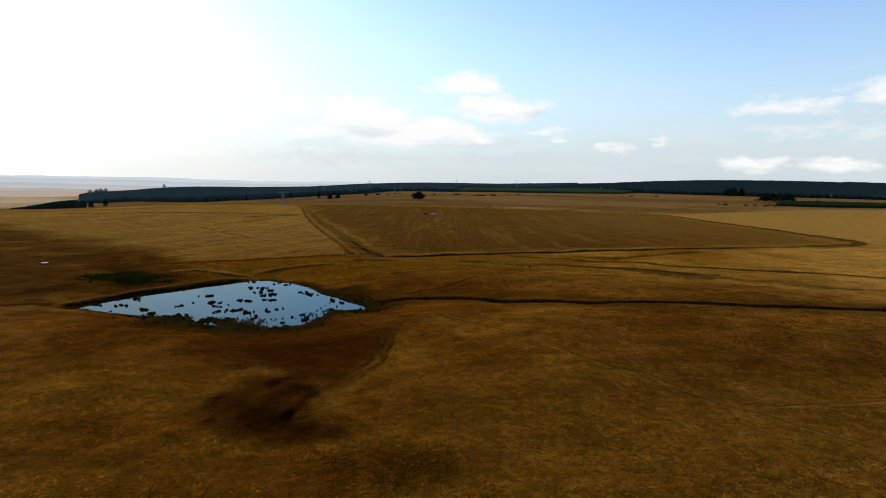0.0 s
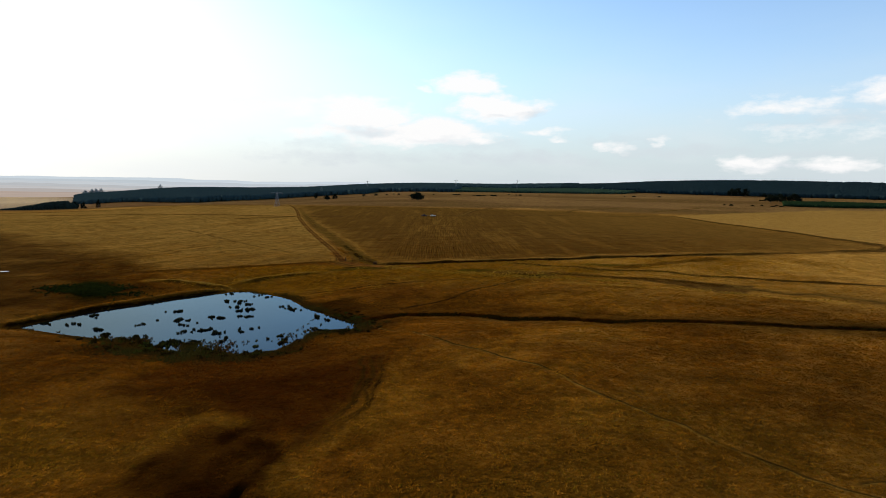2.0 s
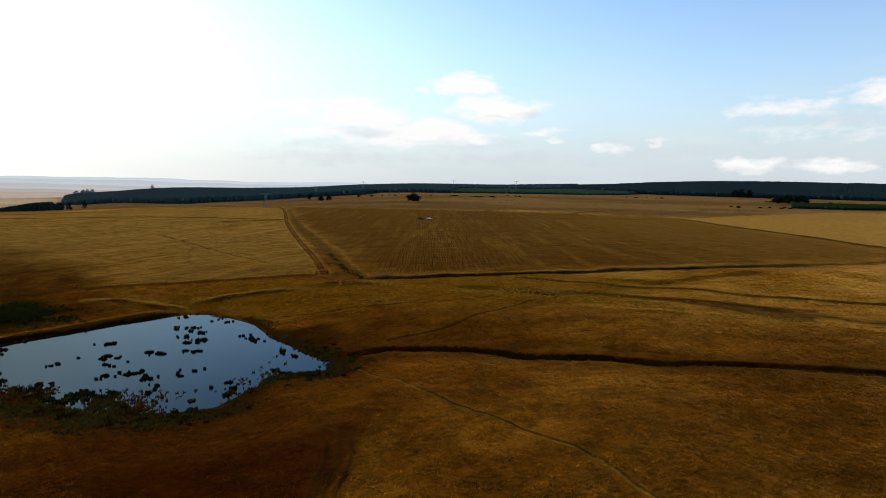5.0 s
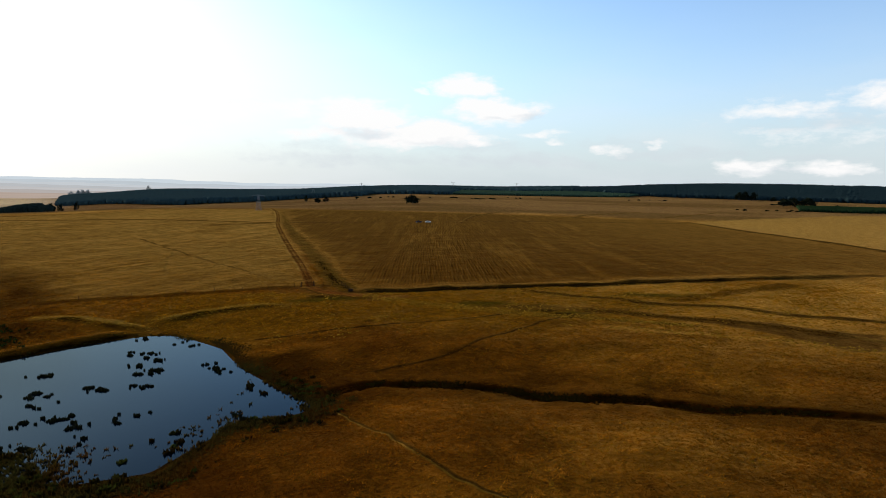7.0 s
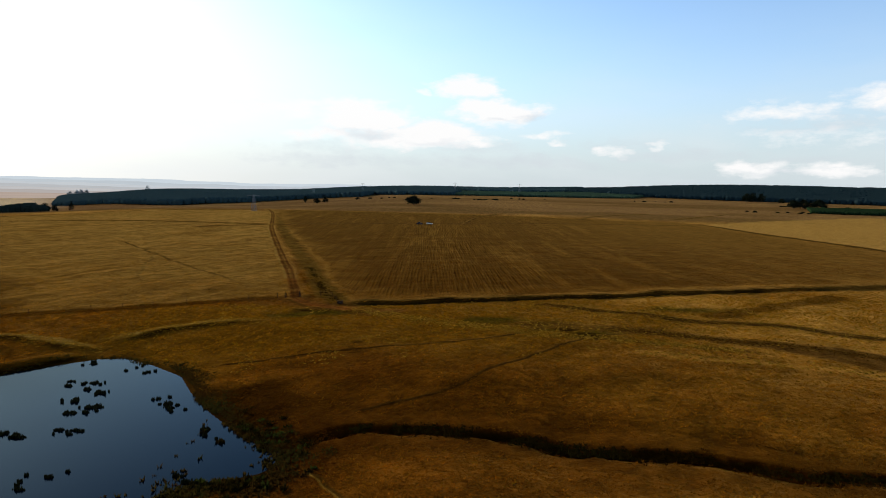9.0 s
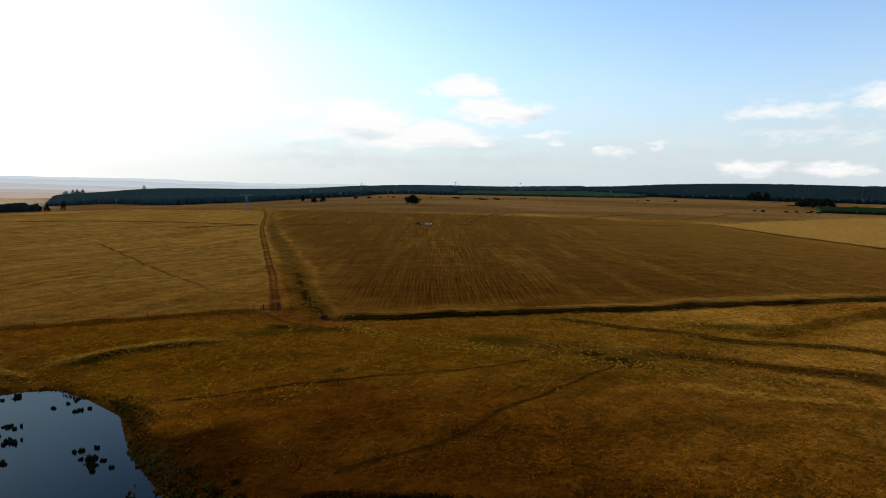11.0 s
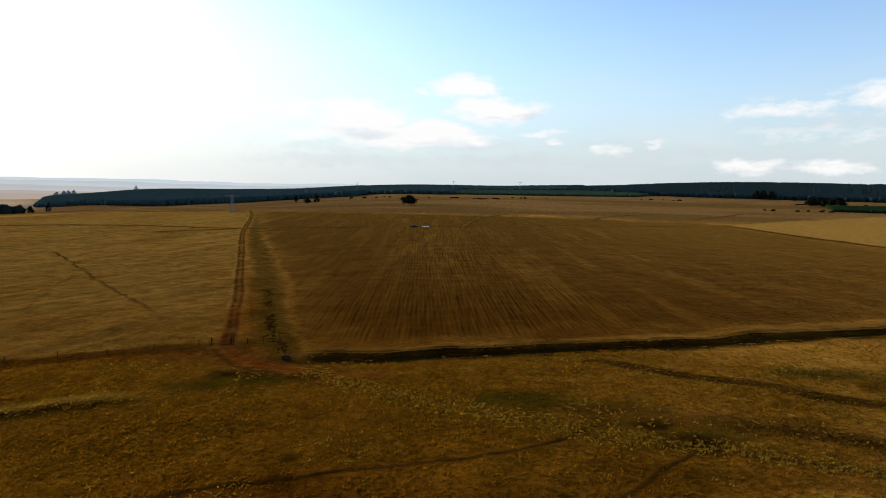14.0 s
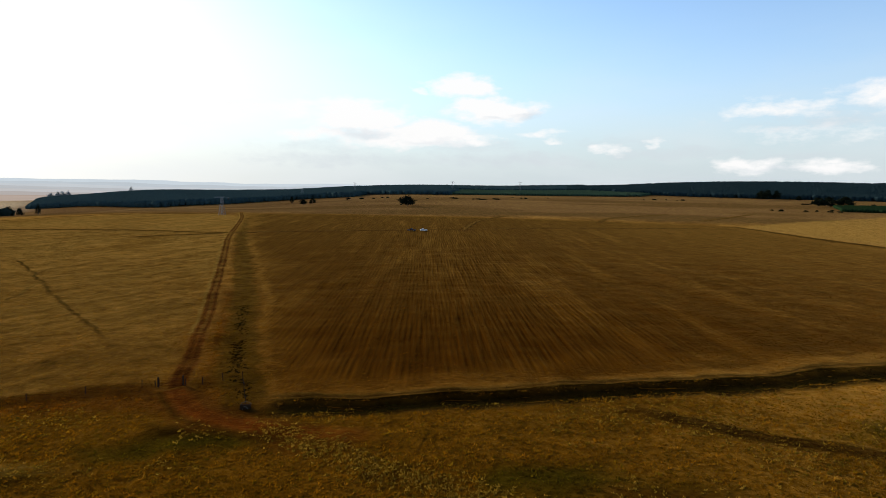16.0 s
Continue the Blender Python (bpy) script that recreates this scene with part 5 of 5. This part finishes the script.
def pylon(x, y, tall, base, arm, turn, label):
    """A lattice mast: four leaning legs, cross bracing, a wide arm with insulators."""
    root = tagged(new("pylon"), label, "pylon", "power line pylons")
    root.matrix_world = pose(x, y, ground_z(x, y) - 0.2, 0, 0, turn)
    corners = ((1, 1), (-1, 1), (-1, -1), (1, -1))
    at = lambda c, k: (c[0] * base * (0.5 - 0.38 * k), c[1] * base * (0.5 - 0.38 * k), tall * k)
    for c in corners:
        bm = bmesh.new()
        strut(bm, at(c, 0), at(c, 1), 0.11)
        part("leg", bm, STEEL, root)
    bm = bmesh.new()
    for s in range(6):
        k, k2 = s / 6, (s + 1) / 6
        for c, d in zip(corners, corners[1:] + corners[:1]):
            strut(bm, at(c, k), at(d, k2), 0.05)
            strut(bm, at(d, k), at(c, k2), 0.05)
    part("bracing", bm, STEEL, root)
    bm = bmesh.new()
    z = tall * 0.97
    for s in (-0.35, 0.35):
        strut(bm, (-arm / 2, s * 0.3, z), (arm / 2, s * 0.3, z), 0.10)
        for k in range(8):
            strut(bm, (-arm / 2 + arm * k / 8, s * 0.3, z), (-arm / 2 + arm * (k + 0.5) / 8, 0, z + 0.9), 0.05)
            strut(bm, (-arm / 2 + arm * (k + 0.5) / 8, 0, z + 0.9), (-arm / 2 + arm * (k + 1) / 8, s * 0.3, z), 0.05)
    strut(bm, (-arm / 2, 0, z), (0, 0, z + 1.4), 0.06)
    strut(bm, (arm / 2, 0, z), (0, 0, z + 1.4), 0.06)
    part("crossarm", bm, STEEL, root)
    for k in (-0.48, 0, 0.48):
        bm = bmesh.new()
        bmesh.ops.create_cone(bm, segments=8, radius1=0.12, radius2=0.16, depth=1.6, cap_ends=True, matrix=Matrix.Translation((arm * k, 0, z - 0.8)))
        part("insulator", bm, CONCRETE, root)


pylon(-171, 646, 14.5, 4.0, 13, -14, "grey steel lattice pylon with a wide crossarm")
pylon(-275, 1400, 20, 9.0, 8, -14, "pale steel lattice mast at the forest edge")
pylon(-185, 1535, 26, 4.5, 9, -14, "thin steel lattice pylon among the pines")
pylon(40, 1600, 26, 4.5, 9, -14, "thin steel lattice pylon among the pines")
pylon(205, 1620, 26, 4.5, 9, -14, "thin steel lattice pylon among the pines")

# ---- fence, gate and culvert ----


def post_mesh(tall, r, seed):
    rng = np.random.default_rng(seed)
    bm = bmesh.new()
    rings = []
    for z in (-0.3, tall * 0.5, tall - 0.03, tall):
        q = r * (0.8 if z == tall else 1.0) * (1 + 0.08 * rng.standard_normal())
        rings.append([bm.verts.new((math.cos(k * 0.7854) * q * (1 + 0.1 * rng.standard_normal()) + 0.02 * z, math.sin(k * 0.7854) * q, z)) for k in range(8)])
    for lo, hi in zip(rings, rings[1:]):
        for k in range(8):
            bm.faces.new((lo[k], lo[(k + 1) % 8], hi[(k + 1) % 8], hi[k]))
    bm.faces.new(rings[-1])
    bm.normal_update()
    me = bpy.data.meshes.new("post")
    bm.to_mesh(me)
    bm.free()
    me.materials.append(POST)
    return me


def fence(points, gap, label):
    """Posts along a line, with three strained wires between them."""
    root = tagged(new("wire_fence"), label, "fence")
    kinds = [post_mesh(1.1 + 0.1 * i, 0.06, 60 + i) for i in range(3)]
    spots = []
    for (ax, ay), (bx, by) in zip(points, points[1:]):
        count = max(1, round(math.hypot(bx - ax, by - ay) / gap))
        spots += [(ax + (bx - ax) * k / count, ay + (by - ay) * k / count) for k in range(count)]
    spots.append(points[-1])
    for i, (x, y) in enumerate(spots):
        ob = new("post", kinds[i % 3])
        ob.parent = root
        ob.matrix_world = pose(x, y, ground_z(x, y), 3 * math.sin(i * 2.1), 3 * math.cos(i * 1.7), i * 50)
    for z in (0.35, 0.75, 1.12):
        bm = bmesh.new()
        for (ax, ay), (bx, by) in zip(spots, spots[1:]):
            strut(bm, (ax, ay, ground_z(ax, ay) + z), (bx, by, ground_z(bx, by) + z), 0.003)
        part("wire", bm, POST, root)


fence([(-108, 229.5), (-97, 233.5), (-85, 238.5), (-72, 243.5), (-57, 247.8), (-42.4, 251.6), (-40.8, 252.4)], 9.0, "low wire fence with weathered wooden posts")
fence([(-36.5, 252.9), (-34.0, 253.2), (-28.8, 256.0), (-24.6, 244.0)], 3.2, "short wire fence with wooden posts beside the gate")

gate_posts = ((-40.4, 252.5), (-36.8, 252.9))
for x, y in gate_posts:
    ob = new("gate_post", post_mesh(1.55, 0.13, 71))
    ob.matrix_world = pose(x, y, ground_z(x, y))
    tagged(ob, "thick weathered wooden gate post beside the dirt road", "gate post", "posts of the farm gate")
RUST = plain("rusty_tube", (0.06, 0.016, 0.006), 1.0, 0.0, 0.3, 20, 0.0)
gate = tagged(new("farm_gate"), "rusty red tubular steel farm gate standing closed", "gate")
(ax, ay), (bx, by) = gate_posts
gz = ground_z(-38.6, 252.7)
gate.matrix_world = pose(ax, ay, gz, 0, 0, math.degrees(math.atan2(by - ay, bx - ax)))
span = math.hypot(bx - ax, by - ay)
for x0, x1 in ((0.18, span - 0.18),):
    bm = bmesh.new()
    for a, b in (((x0, 0, 0.2), (x1, 0, 0.2)), ((x0, 0, 1.2), (x1, 0, 1.2)), ((x0, 0, 0.2), (x0, 0, 1.2)), ((x1, 0, 0.2), (x1, 0, 1.2)), ((x0, 0, 0.2), (x1, 0, 1.2))):
        strut(bm, a, b, 0.03)
    part("gate_frame", bm, RUST, gate)
    for z in (0.45, 0.7, 0.95):
        bm = bmesh.new()
        strut(bm, (x0, 0.01, z), (x1, 0.01, z), 0.018)
        part("rail", bm, RUST, gate)

culvert = tagged(new("culvert"), "dark concrete culvert headwall at the ditch end", "culvert")
culvert.matrix_world = pose(-24.0, 242.2, ground_z(-24, 241) - 0.3, 0, 0, 6)
bm = bmesh.new()
bmesh.ops.create_cube(bm, size=1, matrix=Matrix.Translation((0, 0, 0.5)) @ Matrix.Diagonal((1.4, 0.4, 1.0, 1)))
bmesh.ops.bevel(bm, geom=bm.edges[:], offset=0.04, segments=2, affect="EDGES")
part("headwall", bm, plain("stained_concrete", (0.040, 0.022, 0.012), 1.0, spec=0.0, bump=0.4), culvert)
bm = bmesh.new()
bmesh.ops.create_cone(bm, segments=16, radius1=0.34, radius2=0.34, depth=0.8, cap_ends=False, matrix=Matrix.Translation((0, -0.1, 0.45)) @ Matrix.Rotation(radians(90), 4, "X"))
part("pipe", bm, CONCRETE, culvert)
bm = bmesh.new()
for k in range(8):
    a, b = radians(22 * k), radians(22 * (k + 1))
    strut(bm, (-math.cos(a) * 0.7 + 0.1, 0, 0.97 + 0.35 * math.sin(a)), (-math.cos(b) * 0.7 + 0.1, 0, 0.97 + 0.35 * math.sin(b)), 0.04)
part("bent_pipe", bm, CONCRETE, culvert, "pale bent steel pipe")

# ---- vehicles ----


def car(x, y, turn, paint, label, pickup=False):
    """A parked vehicle: shaped body, glazed cabin, bumpers, lamps, four wheels with rims."""
    root = tagged(new("car"), label, "car", "parked cars in the field")
    root.matrix_world = pose(x, y, ground_z(x, y), 0, 0, turn)

    def loft(name, outline, half, material, parent, label="", tuck=0.0):
        bm = bmesh.new()
        zs = [p[1] for p in outline]
        lo, hi = min(zs), max(zs)
        sides = []
        for s in (-1, 1):
            sides.append([bm.verts.new((px, s * (half - tuck * (pz - lo) / (hi - lo)), pz)) for px, pz in outline])
        n = len(outline)
        for k in range(n):
            bm.faces.new((sides[0][k], sides[0][(k + 1) % n], sides[1][(k + 1) % n], sides[1][k]))
        bm.faces.new(sides[0][::-1])
        bm.faces.new(sides[1])
        bmesh.ops.recalc_face_normals(bm, faces=bm.faces[:])
        bmesh.ops.bevel(bm, geom=bm.edges[:], offset=0.035, segments=2, affect="EDGES")
        return part(name, bm, material, parent, label)

    if pickup:
        body = [(-2.5, 0.45), (-2.5, 1.05), (-0.6, 1.05), (0.9, 1.02), (2.3, 0.95), (2.5, 0.75), (2.5, 0.4)]
        cabin = [(-0.7, 1.05), (-0.5, 1.68), (0.5, 1.70), (1.15, 1.05)]
    else:
        body = [(-2.2, 0.4), (-2.25, 0.8), (-2.05, 0.98), (-1.2, 0.98), (1.0, 0.95), (2.05, 0.82), (2.2, 0.65), (2.2, 0.38)]
        cabin = [(-1.75, 0.98), (-1.15, 1.42), (0.1, 1.46), (1.05, 0.95)]
    shell = loft("body", body, 0.86, paint, root, "", 0.06)
    loft("cabin", cabin, 0.78, GLASS, root, "dark tinted windows", 0.14)
    loft("roof", [(p[0] * 0.92 + 0.02, p[1] + d) for p, d in ((cabin[1], 0.0), (cabin[1], 0.05), (cabin[2], 0.05), (cabin[2], 0.0))], 0.68, paint, root)
    for px in (-2.28 if not pickup else -2.52, 2.2 if not pickup else 2.48):
        loft("bumper", [(px - 0.06, 0.38), (px - 0.06, 0.58), (px + 0.08, 0.58), (px + 0.08, 0.38)], 0.84, RUBBER, root)
        for s in (-0.6, 0.6):
            bm = bmesh.new()
            bmesh.ops.create_uvsphere(bm, u_segments=8, v_segments=6, radius=0.13, matrix=Matrix.Translation((px * 0.985, s, 0.74)) @ Matrix.Diagonal((0.5, 1.2, 0.8, 1)))
            part("lamp", bm, STEEL, root, "clear lamp lens")
    for px in (-1.4, 1.4):
        for s in (-0.80, 0.80):
            bm = bmesh.new()
            bmesh.ops.create_cone(bm, segments=20, radius1=0.35, radius2=0.35, depth=0.22, cap_ends=True, matrix=Matrix.Translation((px, s, 0.35)) @ Matrix.Rotation(radians(90), 4, "X"))
            bmesh.ops.bevel(bm, geom=bm.edges[:], offset=0.03, segments=1, affect="EDGES")
            wheel = part("wheel", bm, RUBBER, root)
            bm = bmesh.new()
            bmesh.ops.create_cone(bm, segments=16, radius1=0.2, radius2=0.2, depth=0.26, cap_ends=True, matrix=Matrix.Translation((px, s, 0.35)) @ Matrix.Rotation(radians(90), 4, "X"))
            part("rim", bm, STEEL, wheel)


car(-6.0, 521, 4, PAINT_WHITE, "white car parked in the stubble field")
car(-13.2, 520, 176, PAINT_DARK, "dark pickup parked beside the white car", True)

bm = bmesh.new()
bm.faces.new([bm.verts.new((-154 + 1.4 * math.cos(a) * (1 + 0.2 * math.sin(3 * a)), 230 + 1.2 * math.sin(a), ground_z(-154, 230) + 0.12)) for a in (k * 0.3142 for k in range(20))])
tagged(part("puddle", bm, POOL), "small pale pool of water reflecting the sky", "pool", kind="structure")
